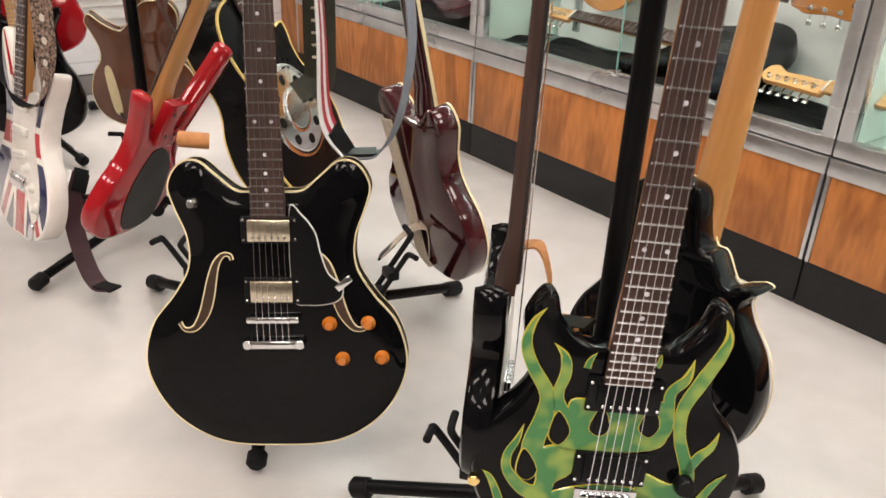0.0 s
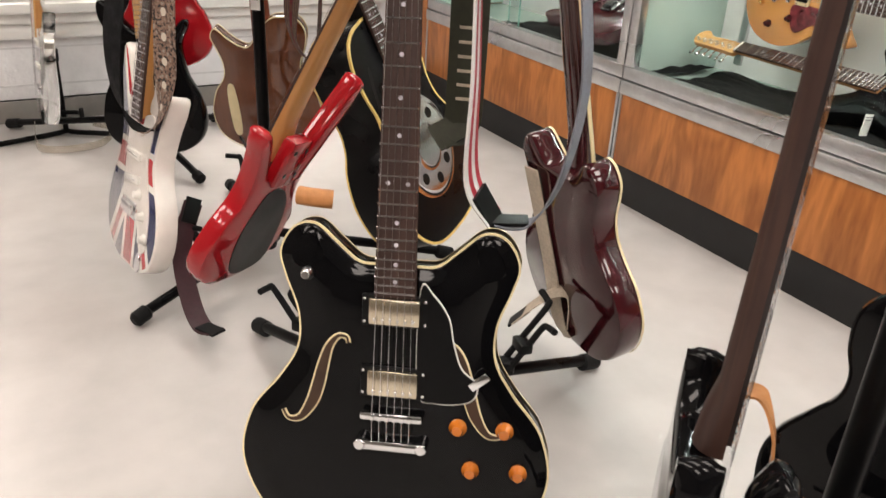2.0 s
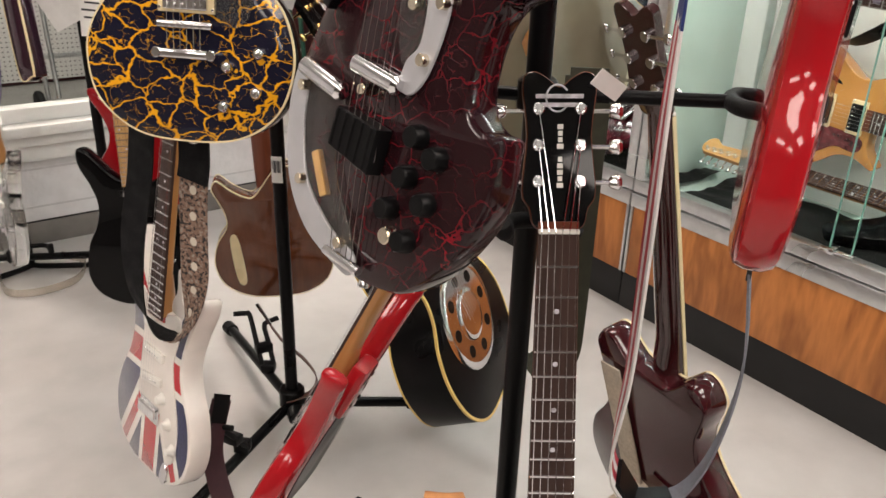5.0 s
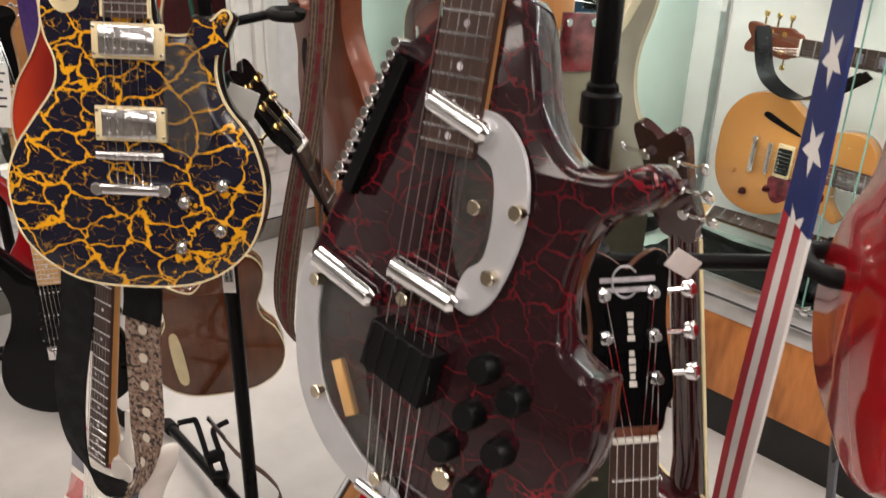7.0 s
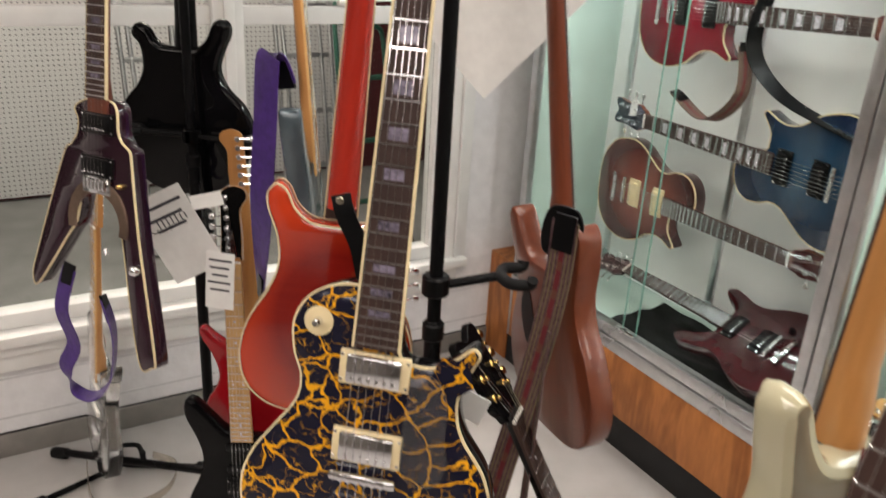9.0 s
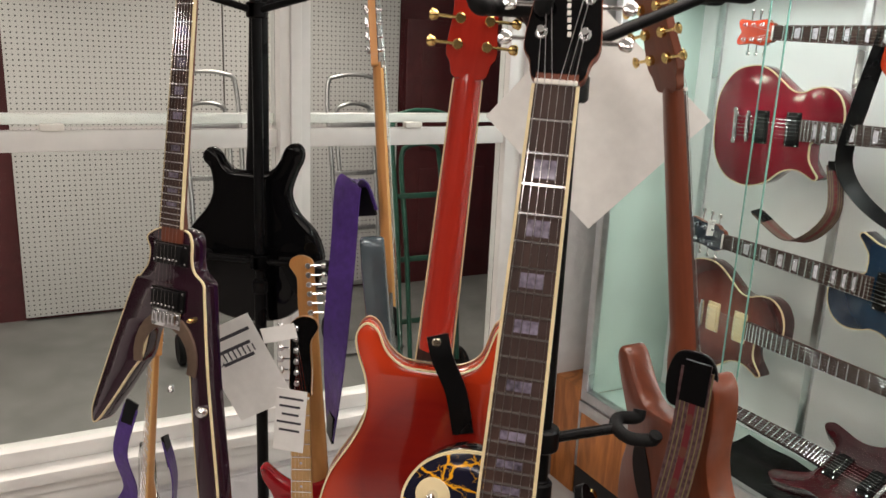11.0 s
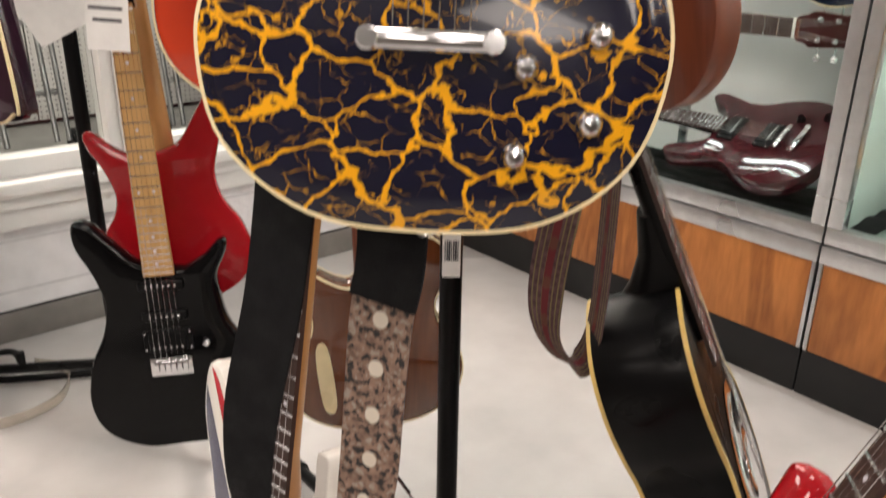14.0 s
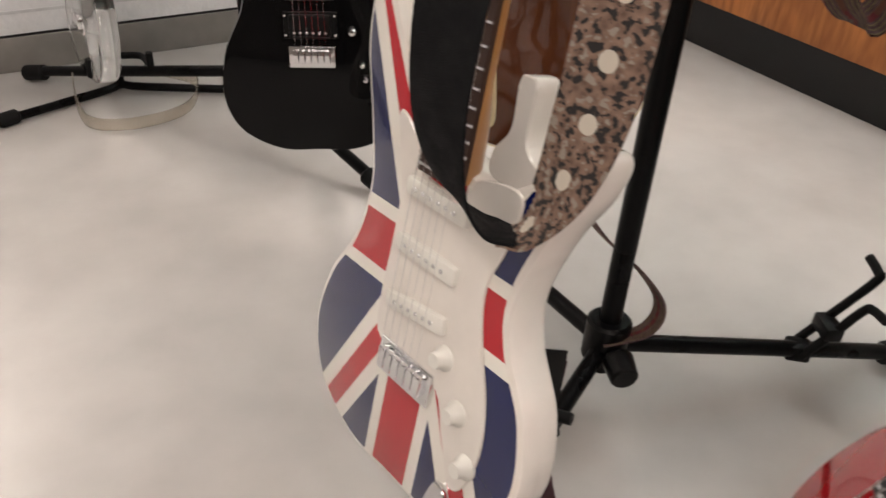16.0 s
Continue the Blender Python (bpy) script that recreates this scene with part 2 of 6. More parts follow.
def glowing(name, colour, strength):
    m = bpy.data.materials.new(name)
    m.use_nodes = True
    p = m.node_tree.nodes["Principled BSDF"]
    p.inputs["Base Color"].default_value = (*colour, 1)
    p.inputs["Emission Color"].default_value = (*colour, 1)
    p.inputs["Emission Strength"].default_value = strength
    return m


BLACK = mat("black_lacquer", (0.003, 0.003, 0.0035), 0.035, 0, 0.0, 0.03, spec=0.22)
SATIN = mat("black_satin", (0.004, 0.004, 0.0045), 0.3, 0, 0.0, 0.08, 60, spec=0.16)
PLASTIC = mat("black_plastic", (0.004, 0.004, 0.0045), 0.35, 0, 0.0, 0.08, 90, 0.05, 300, spec=0.2)
STEEL_BLACK = mat("black_powder_coat", (0.004, 0.004, 0.0045), 0.3, 0.0, 0.0, 0.08, 50, 0.05, 400, spec=0.14)
RUBBER = mat("black_rubber", (0.006, 0.006, 0.0065), 0.6, 0, 0, 0.1, 60, 0.2, 250, spec=0.2)
CHROME = mat("chrome", (0.82, 0.82, 0.84), 0.09, 1.0, 0, 0.03, 40)
NICKEL = mat("aged_nickel", (0.72, 0.64, 0.5), 0.2, 1.0, 0, 0.05, 60)
GOLD = mat("gold_plate", (0.83, 0.6, 0.24), 0.18, 1.0, 0, 0.05, 60)
ALU = mat("brushed_aluminium", (0.62, 0.62, 0.63), 0.3, 1.0, 0, 0.06, 25, 0.06, 300)
CREAM = mat("cream_plastic", (0.72, 0.6, 0.36), 0.3, 0, 0.3, 0.05)
AGED = mat("aged_yellow_binding", (0.72, 0.5, 0.16), 0.35, 0, 0.3, 0.08)
IVORY = mat("white_plastic", (0.75, 0.73, 0.68), 0.3, 0, 0.3, 0.04)
PEARL = mat("pearl_inlay", (0.62, 0.6, 0.66), 0.2, 0, 0.6, 0.22, 120)
DARK_PEARL = mat("grey_pearl_inlay", (0.16, 0.14, 0.19), 0.2, 0, 0.5, 0.4, 160)
WHITE_LAC = mat("white_lacquer", (0.78, 0.73, 0.68), 0.12, 0, 0.8, 0.03)
RED_LAC = mat("red_lacquer", (0.34, 0.007, 0.012), 0.08, 0, 0.3, 0.04, 12)
# the dark red centre is a dim reflection painted into the orange lacquer
ORANGE_LAC = burst("orange_red_dark_reflection", (0.15, 0.006, 0.005), (0.52, 0.042, 0.01), 0.095, 0.175, 0.12, 0.12)
WINE_LAC = mat("wine_red_lacquer", (0.045, 0.005, 0.008), 0.08, 0, 0.3, 0.1, 12)
PURPLE_LAC = mat("purple_lacquer", (0.02, 0.004, 0.012), 0.12, 0, 0.8, 0.15, 10)
CREAM_LAC = mat("cream_green_lacquer", (0.5, 0.47, 0.32), 0.14, 0, 0.8, 0.06, 10)
# darker copy of the cream lacquer: a dark reflection painted on its back
CREAM_DIM_LAC = mat("cream_green_dark_reflection", (0.2, 0.18, 0.125), 0.18, 0, 0.7, 0.1, 10)
SILVER_LAC = mat("silver_blue_lacquer", (0.09, 0.12, 0.14), 0.25, 0.4, 0.5, 0.1, 10)
MAHOG = wood("mahogany", (0.17, 0.043, 0.018), (0.11, 0.026, 0.011), 9, (1, 0.1, 1), 0.3, 0.3)
MAHOG_RED = wood("red_stained_neck", (0.34, 0.02, 0.01), (0.29, 0.015, 0.008), 9, (1, 0.1, 1), 0.15, 0.8)
BROWN_BACK = wood("amber_brown_back", (0.15, 0.046, 0.016), (0.08, 0.022, 0.008), 6, (1, 0.15, 1), 0.12, 0.9)
ROSE = wood("rosewood", (0.05, 0.022, 0.015), (0.022, 0.009, 0.007), 12, (1, 0.05, 1), 0.5)
EBONY = wood("ebony", (0.02, 0.013, 0.012), (0.008, 0.006, 0.006), 12, (1, 0.05, 1), 0.4)
MAPLE = wood("maple", (0.62, 0.38, 0.16), (0.5, 0.28, 0.1), 10, (1, 0.06, 1), 0.25, 0.5)
MAPLE_BACK = wood("maple_neck", (0.5, 0.24, 0.08), (0.38, 0.17, 0.05), 8, (1, 0.06, 1), 0.3, 0.5)
WINE_NECK = wood("wine_neck", (0.045, 0.008, 0.009), (0.02, 0.004, 0.005), 9, (1, 0.08, 1), 0.1, 0.9)
NATURAL = burst("amber_natural_top", (0.55, 0.27, 0.08), (0.36, 0.14, 0.035), 0.06, 0.26, 0.2, 0.2)
BLUE_BURST = burst("blue_burst_top", (0.02, 0.07, 0.13), (0.006, 0.012, 0.035), 0.04, 0.16, 0.2, 0.6)
RED_BURST = burst("red_burst_top", (0.3, 0.012, 0.03), (0.1, 0.004, 0.01), 0.04, 0.2, 0.2, 0.4)
DOVE_BURST = burst("tobacco_burst_top", (0.32, 0.1, 0.07), (0.05, 0.012, 0.012), 0.03, 0.15, 0.2, 0.7)
CRACK_YELLOW = crackle("yellow_crackle_lacquer", (0.008, 0.008, 0.02), (0.72, 0.34, 0.01), 0.04, 24)
CRACK_RED = crackle("red_crackle_lacquer", (0.017, 0.005, 0.007), (0.2, 0.007, 0.015), 0.026, 34, 0.34)
UNION = flag_paint("crossed_flag_lacquer")
CLEAR = mat("clear_acrylic", (0.95, 0.95, 0.93), 0.05, 0, 0, 0, trans=1.0, ior=1.42)
GLASS = mat("clear_glass", (0.93, 0.98, 0.96), 0.0, 0, 0, 0, trans=1.0, ior=1.12)
CLEAR_STRAP = mat("clear_vinyl", (0.8, 0.74, 0.66), 0.1, 0, 0, 0.1, 20, trans=0.85, ior=1.2)
GLASS_EDGE = mat("green_glass_edge", (0.2, 0.42, 0.36), 0.1, 0, 0.5, 0.05)
SCRATCH = mat("clear_guard", (0.82, 0.81, 0.8), 0.05, 0, 0.0, 0, trans=0.97, ior=1.15)
TORTOISE = mat("tortoise_guard", (0.1, 0.015, 0.02), 0.1, 0, 0.7, 0.5, 60)
BRONZE = mat("dull_bronze", (0.16, 0.11, 0.08), 0.45, 0.5, 0, 0.15, 40)
GREY_PLATE = mat("silver_grey_plate", (0.45, 0.45, 0.47), 0.35, 0.3, 0.2, 0.05)
AMBER = mat("amber_knob", (0.5, 0.14, 0.01), 0.15, 0, 0.8, 0.1)
TAN = mat("tan_leather", (0.42, 0.18, 0.06), 0.6, 0, 0, 0.1, 60, 0.2, 200)
BLACK_WEB = mat("black_webbing", (0.007, 0.007, 0.008), 0.8, 0, 0, 0.1, 300, 0.4, 600, spec=0.2)
OLIVE_WEB = mat("olive_leather", (0.03, 0.031, 0.018), 0.6, 0, 0, 0.12, 60, 0.15, 200)
GREY_WEB = mat("grey_webbing", (0.16, 0.17, 0.2), 0.8, 0, 0, 0.1, 200, 0.3, 600)
BEIGE_WEB = mat("beige_webbing", (0.5, 0.43, 0.34), 0.8, 0, 0, 0.1, 200, 0.3, 600)
PURPLE_WEB = mat("purple_vinyl", (0.055, 0.022, 0.16), 0.35, 0, 0.3, 0.15, 60, 0.3, 90)
WINE_WEB = mat("dark_wine_webbing", (0.035, 0.008, 0.012), 0.7, 0, 0, 0.1, 100, 0.3, 400)
SNAKE = patterned("snake_print_strap", (0.11, 0.065, 0.045), (0.6, 0.55, 0.47), 11)
WOVEN = patterned("woven_strap", (0.035, 0.012, 0.014), (0.1, 0.075, 0.03), 26, 0.8, True)
STARS = stars_stripes("stars_and_stripes_strap")
PAPER = mat("white_paper", (0.78, 0.78, 0.76), 0.7, 0, 0, 0.03, 40)
INK = mat("ink", (0.05, 0.05, 0.06), 0.8, 0, 0, 0)
FLOOR_M = mat("pale_grey_floor", (0.46, 0.44, 0.425), 0.33, 0, 0.0, 0.06, 7, 0.04, 40)
WALL_M = mat("white_painted_block", (0.74, 0.73, 0.74), 0.6, 0, 0, 0.04, 18, 0.5, 45)
TRIM_M = mat("white_gloss_trim", (0.76, 0.75, 0.73), 0.35, 0, 0.1, 0.03, 12)
CEIL_M = mat("ceiling_tile", (0.72, 0.72, 0.7), 0.9, 0, 0, 0.05, 40, 0.3, 120)
KICK_M = mat("black_vinyl_base", (0.008, 0.008, 0.0085), 0.5, 0, 0, 0.15, 15, 0.05, 60)
BASE_M = mat("grey_vinyl_base", (0.2, 0.185, 0.17), 0.5, 0, 0, 0.1, 12, 0.05, 60)
LAMINATE = wood("oak_laminate", (0.58, 0.22, 0.06), (0.2, 0.06, 0.014), 5.0, (1.0, 1.0, 0.2), 0.4, 0.0, 1.4)
CASE_BACK = mat("white_case_panel", (0.8, 0.82, 0.82), 0.5, 0, 0, 0.03, 10)
MINT = mat("pale_mint_panel", (0.52, 0.66, 0.61), 0.2, 0, 0.2, 0.05, 5)
CLOTH = mat("black_cloth", (0.006, 0.007, 0.007), 0.9, 0, 0, 0.2, 30, 0.6, 40, spec=0.2)
PEG = pegboard("grey_pegboard")
MAROON = mat("maroon_paint", (0.07, 0.012, 0.014), 0.45, 0, 0, 0.12, 12)
CONCRETE = mat("grey_concrete_floor", (0.2, 0.2, 0.19), 0.5, 0, 0, 0.12, 5, 0.1, 30)
GALV = mat("galvanised_tube", (0.45, 0.45, 0.45), 0.35, 1.0, 0, 0.08, 30)
GREEN_TUBE = mat("green_painted_tube", (0.02, 0.09, 0.06), 0.4, 0, 0.1, 0.1)
TUBE_GLOW = glowing("fluorescent_tube", (1.0, 0.98, 0.94), 4.0)
FLAME_G = flame_paint("green_flame_paint")
F_DARK = mat("shaded_maple_inside", (0.05, 0.024, 0.012), 0.5, 0, 0, 0.3, 20)
FLAME_Y = mat("yellow_flame_edge", (0.5, 0.42, 0.03), 0.15, 0, 0.8, 0.05)

# dark taupe for walls out of view, so black lacquer reflects less light
UNSEEN_DARK_M = mat("unseen_wall_dark_taupe", (0.2, 0.18, 0.16), 0.7, 0, 0, 0.08, 6)


# ---- building helpers ----
def finish(me, material, smooth=True, angle=38):
    for m in (material if isinstance(material, (list, tuple)) else [material]):
        me.materials.append(m)
    if smooth:
        me.shade_smooth()
        me.set_sharp_from_angle(angle=radians(angle))
    return me


def mesh(name, verts, faces, material, parent=None, label="", smooth=True, idx=None, uv=None):
    me = bpy.data.meshes.new(name)
    me.from_pydata([tuple(v) for v in verts], [], faces)
    if idx:
        me.polygons.foreach_set("material_index", idx)
    if uv:
        lay = me.uv_layers.new(name="UVMap")
        for poly in me.polygons:
            for li, vi in zip(poly.loop_indices, poly.vertices):
                lay.data[li].uv = uv[vi]
    me.validate()
    finish(me, material, smooth)
    ob = new(name, me)
    if parent:
        ob.parent = parent
    if label:
        ob["label"] = label
    return ob


def part(name, bm, material, parent, label="", smooth=True):
    """One mesh object out of a bmesh, under a thing or a part."""
    me = bpy.data.meshes.new(name)
    bm.to_mesh(me)
    bm.free()
    finish(me, material, smooth)
    ob = new(name, me)
    if parent:
        ob.parent = parent
    if label:
        ob["label"] = label
    return ob


def box(name, size, m, material, parent=None, bevel=0.002, label=""):
    """A box of that size about the pose m, with softened edges."""
    bm = bmesh.new()
    bmesh.ops.create_cube(bm, size=1, matrix=Matrix.Diagonal((*size, 1)))
    if bevel:
        bmesh.ops.bevel(bm, geom=bm.edges[:], offset=min(bevel, min(size) * 0.4), segments=2, affect="EDGES", profile=0.5)
    bmesh.ops.transform(bm, matrix=m if isinstance(m, Matrix) else Matrix.Translation(m), verts=bm.verts)
    return part(name, bm, material, parent, label)


def frame_of(d):
    d = Vector(d).normalized()
    return d.to_track_quat("Z", "Y").to_matrix()


def cyl_geo(p0, p1, r0, r1=None, seg=14, cap=0.15):
    """Vertices and faces of a rod between two points with slightly rounded ends."""
    p0, p1 = Vector(p0), Vector(p1)
    r1 = r0 if r1 is None else r1
    rot, ln = frame_of(p1 - p0), (p1 - p0).length
    c0, c1 = min(r0 * cap, ln / 3), min(r1 * cap, ln / 3)
    rings = [(r0 - c0, 0), (r0, c0), (r1, ln - c1), (r1 - c1, ln)]
    v, f = [], []
    for r, z in rings:
        for i in range(seg):
            a = 2 * math.pi * i / seg
            v.append(p0 + rot @ Vector((r * math.cos(a), r * math.sin(a), z)))
    for k in range(3):
        for i in range(seg):
            j = (i + 1) % seg
            f.append((k * seg + i, k * seg + j, (k + 1) * seg + j, (k + 1) * seg + i))
    f += [tuple(reversed(range(seg))), tuple(range(3 * seg, 4 * seg))]
    return v, f


def rod(name, p0, p1, r0, material, parent=None, r1=None, seg=14, label="", cap=0.15):
    v, f = cyl_geo(p0, p1, r0, r1, seg, cap)
    return mesh(name, v, f, material, parent, label)


def spline(pts, n=8, closed=False):
    """Points of a Catmull-Rom curve through pts."""
    pts = [Vector(p) for p in pts]
    k, out = len(pts), []
    for i in range(k if closed else k - 1):
        if closed:
            a, b, c, d = (pts[(i + j) % k] for j in (-1, 0, 1, 2))
        else:
            a, b, c, d = pts[max(i - 1, 0)], pts[i], pts[i + 1], pts[min(i + 2, k - 1)]
        for s in range(n):
            t = s / n
            out.append(0.5 * (2 * b + (c - a) * t + (2 * a - 5 * b + 4 * c - d) * t * t + (3 * b - a - 3 * c + d) * t ** 3))
    if not closed:
        out.append(pts[-1])
    return out


def tube(name, pts, r, material, parent=None, n=6, seg=10, label="", closed=False):
    path = spline(pts, n, closed)
    v, f, k = [], [], len(path)
    for i, p in enumerate(path):
        d = (path[(i + 1) % k] - path[i - 1]) if closed or 0 < i < k - 1 else (path[1] - path[0] if i == 0 else path[-1] - path[-2])
        rot = frame_of(d)
        if i and (rot @ Vector((1, 0, 0))).dot(last) < 0.3:
            x = last - last.dot(d.normalized()) * d.normalized()
            x.normalize()
            y = d.normalized().cross(x)
            rot = Matrix((x, y, d.normalized())).transposed()
        last = rot @ Vector((1, 0, 0))
        v += [p + rot @ Vector((r * math.cos(2 * math.pi * a / seg), r * math.sin(2 * math.pi * a / seg), 0)) for a in range(seg)]
    for i in range(k if closed else k - 1):
        o = ((i + 1) % k) * seg
        for a in range(seg):
            b = (a + 1) % seg
            f.append((i * seg + a, i * seg + b, o + b, o + a))
    if not closed:
        f += [tuple(reversed(range(seg))), tuple(range((k - 1) * seg, k * seg))]
    return mesh(name, v, f, material, parent, label)


def ribbon(name, pts, width, material, sides, thick=0.003, parent=None, label="", n=8):
    """A strap: a flat band along pts, its width along the (blended) side directions."""
    path = spline(pts, n)
    sd = spline(sides if len(sides) == len(pts) else [sides[0]] * len(pts), n)
    v, f, uv, ln = [], [], [], 0
    total = sum((b - a).length for a, b in zip(path, path[1:]))
    for i, p in enumerate(path):
        d = (path[min(i + 1, len(path) - 1)] - path[max(i - 1, 0)]).normalized()
        s = sd[i] - sd[i].dot(d) * d
        s.normalize()
        nn = d.cross(s)
        if i:
            ln += (p - path[i - 1]).length
        for a, b, u in ((-1, -1, 0), (1, -1, 1), (1, 1, 1), (-1, 1, 0)):
            v.append(p + s * (a * width / 2) + nn * (b * thick / 2))
            uv.append((u, ln / total))
    for i in range(len(path) - 1):
        for a in range(4):
            b = (a + 1) % 4
            f.append((4 * i + a, 4 * i + b, 4 * i + 4 + b, 4 * i + 4 + a))
    k = 4 * (len(path) - 1)
    f += [(3, 2, 1, 0), (k, k + 1, k + 2, k + 3)]
    return mesh(name, v, f, material, parent, label, uv=uv)


def thing(name, label, category, m=None, group="", kind=""):
    ob = tagged(new(name), label, category, group, kind)
    if m:
        ob.matrix_world = m
    return ob


def outline(pts, n=6):
    """A closed body outline in metres from control points in millimetres."""
    return [Vector((p.x, p.y)) for p in spline([(x / 1000, y / 1000, 0) for x, y in pts], n, True)]


def slab(name, out, layers, materials, parent, label="", top_rings=0):
    """A body: the outline at several depths, each drawn in by its inset; materials for top, side and back."""
    k = len(out)
    area = sum(a.x * b.y - b.x * a.y for a, b in zip(out, out[1:] + out[:1]))
    sgn = 1 if area > 0 else -1
    nrm = []
    for i in range(k):
        t = out[(i + 1) % k] - out[i - 1]
        nrm.append(Vector((t.y, -t.x)).normalized() * sgn)
    # a tip keeps its roundness: no inset deeper than its radius allows
    room = []
    for i in range(k):
        a, b = out[i] - out[i - 1], out[(i + 1) % k] - out[i]
        turn = math.atan2(a.x * b.y - a.y * b.x, a.dot(b)) * sgn
        room.append(0.6 * (a.length + b.length) / 2 / turn if turn > 1e-3 else 1.0)
    for _ in range(2):
        room = [min(room[i - 2], room[i - 1], room[i], room[(i + 1) % k], room[(i + 2) % k]) for i in range(k)]
    room = [(room[i - 2] + room[i - 1] + room[i] + room[(i + 1) % k] + room[(i + 2) % k]) / 5 for i in range(k)]
    v, f, idx = [], [], []
    for inset, z in layers:
        for i in range(k):
            q = out[i] - nrm[i] * min(inset, room[i])
            v.append((q.x, q.y, z))
    for j in range(len(layers) - 1):
        for i in range(k):
            m = (i + 1) % k
            f.append((j * k + i, (j + 1) * k + i, (j + 1) * k + m, j * k + m) if sgn > 0 else (j * k + i, j * k + m, (j + 1) * k + m, (j + 1) * k + i))
            idx.append(0 if j < top_rings else 1)
    last = (len(layers) - 1) * k
    caps = tessellate_polygon([[Vector((*v[i][:2], 0)) for i in range(k)]])
    for tri in caps:
        a, b, c = (Vector(v[q][:2]) for q in tri)
        up = (b - a).cross(c - a) > 0
        f += [tuple(tri) if up else tuple(reversed(tri)), tuple(last + q for q in (reversed(tri) if up else tri))]
        idx += [0, 2]
    return mesh(name, v, f, materials, parent, label, idx=idx)


def plate(name, pts, z0, z1, material, parent, label="", n=5, raw=False):
    """A flat plate with a rounded edge, from control points in millimetres."""
    out = [Vector((x / 1000, y / 1000)) for x, y in pts] if raw else outline(pts, n)
    e = min(0.0012, (z1 - z0) / 2.5)
    return slab(name, out, [(e, z1), (0, z1 - e), (0, z0)], [material] * 3, parent, label)


def brush(path, n=6):
    """The outline of a stroke along (x, y, width) points in millimetres."""
    c = spline(path, n)
    a, b = [], []
    for i, p in enumerate(c):
        d = c[min(i + 1, len(c) - 1)] - c[max(i - 1, 0)]
        d = Vector((d.x, d.y, 0)).normalized() * max(p.z, 0.6) / 2
        a.append((p.x - d.y, p.y + d.x))
        b.append((p.x + d.y, p.y - d.x))
    return a + b[::-1]


# ---- guitar bodies, in millimetres, seen from the front ----
LP = [(0, -7), (85, 3), (145, 48), (167, 122), (152, 190), (118, 238), (106, 272), (108, 303), (119, 330), (126, 348), (116, 356), (98, 341), (76, 326), (50, 323), (28, 332),
      (10, 404), (-28, 413), (-64, 409), (-96, 390), (-113, 357), (-110, 318), (-98, 285), (-102, 252), (-128, 213), (-156, 170), (-167, 120), (-148, 51), (-85, 3)]
ES_HALF = [(98, -4), (172, 45), (209, 123), (196, 196), (157, 248), (132, 292), (131, 340), (148, 388), (155, 422), (137, 454), (108, 460), (79, 437), (52, 415), (26, 412)]
ES = [(x * 1.05, y * 1.05) for x, y in [(0, -13)] + ES_HALF + [(-x, y) for x, y in reversed(ES_HALF)]]
STRAT = [(0, 0), (75, 4), (135, 38), (160, 98), (148, 165), (116, 215), (105, 258), (120, 315), (143, 362), (148, 392), (132, 398), (100, 366), (60, 340), (28, 338),
         (-28, 352), (-55, 372), (-92, 425), (-120, 462), (-145, 460), (-146, 405), (-122, 335), (-108, 280), (-118, 222), (-150, 165), (-163, 100), (-138, 38), (-72, 2)]
SUPER = [(0, 0), (60, 6), (108, 36), (128, 85), (116, 150), (92, 200), (88, 245), (102, 300), (120, 342), (118, 362), (98, 362), (74, 325), (52, 278), (38, 258), (28, 255),
         (-28, 255), (-42, 266), (-62, 308), (-92, 392), (-116, 450), (-134, 460), (-146, 440), (-134, 385), (-108, 310), (-88, 250), (-94, 200), (-122, 150), (-132, 88), (-110, 34), (-60, 4)]
FLB = [(0, 0), (90, 6), (146, 40), (169, 103), (155, 160), (124, 198), (109, 228), (113, 262), (120, 298), (110, 332), (94, 330), (84, 302), (58, 276), (28, 272),
       (-28, 272), (-58, 276), (-84, 302), (-94, 330), (-110, 332), (-126, 298), (-120, 262), (-110, 228), (-124, 198), (-155, 160), (-169, 103), (-146, 40), (-90, 6)]
SGB = [(0, 0), (85, 8), (142, 48), (162, 110), (146, 180), (118, 235), (112, 280), (124, 330), (132, 372), (118, 394), (98, 384), (78, 345), (56, 318), (28, 312),
       (-28, 312), (-56, 318), (-80, 352), (-102, 396), (-124, 408), (-138, 385), (-130, 335), (-114, 282), (-120, 235), (-148, 180), (-163, 110), (-142, 48), (-85, 8)]
TELE = [(0, 0), (80, 8), (140, 48), (160, 112), (145, 180), (116, 225), (112, 265), (125, 308), (138, 345), (122, 368), (90, 340), (55, 318), (28, 322),
        (-28, 392), (-70, 402), (-110, 396), (-132, 360), (-126, 312), (-110, 265), (-118, 222), (-148, 180), (-162, 112), (-140, 48), (-80, 8)]
ACO = [(0, 0), (110, 12), (175, 65), (196, 145), (178, 215), (142, 268), (134, 312), (143, 352), (140, 378), (112, 380), (70, 372), (28, 385),
       (10, 478), (-60, 482), (-115, 460), (-142, 412), (-140, 355), (-130, 305), (-142, 262), (-178, 215), (-196, 145), (-175, 65), (-110, 12)]
VEE = [(30, 318), (48, 300), (52, 262), (62, 240), (86, 222), (92, 190), (116, 40), (166, -195), (160, -225), (128, -232), (100, -130), (66, 50), (48, 112), (0, 138), (-48, 112), (-66, 52), (-96, 10),
       (-185, -112), (-205, -98), (-190, -40), (-108, 186), (-84, 216), (-66, 240), (-62, 270), (-72, 296), (-30, 318)]


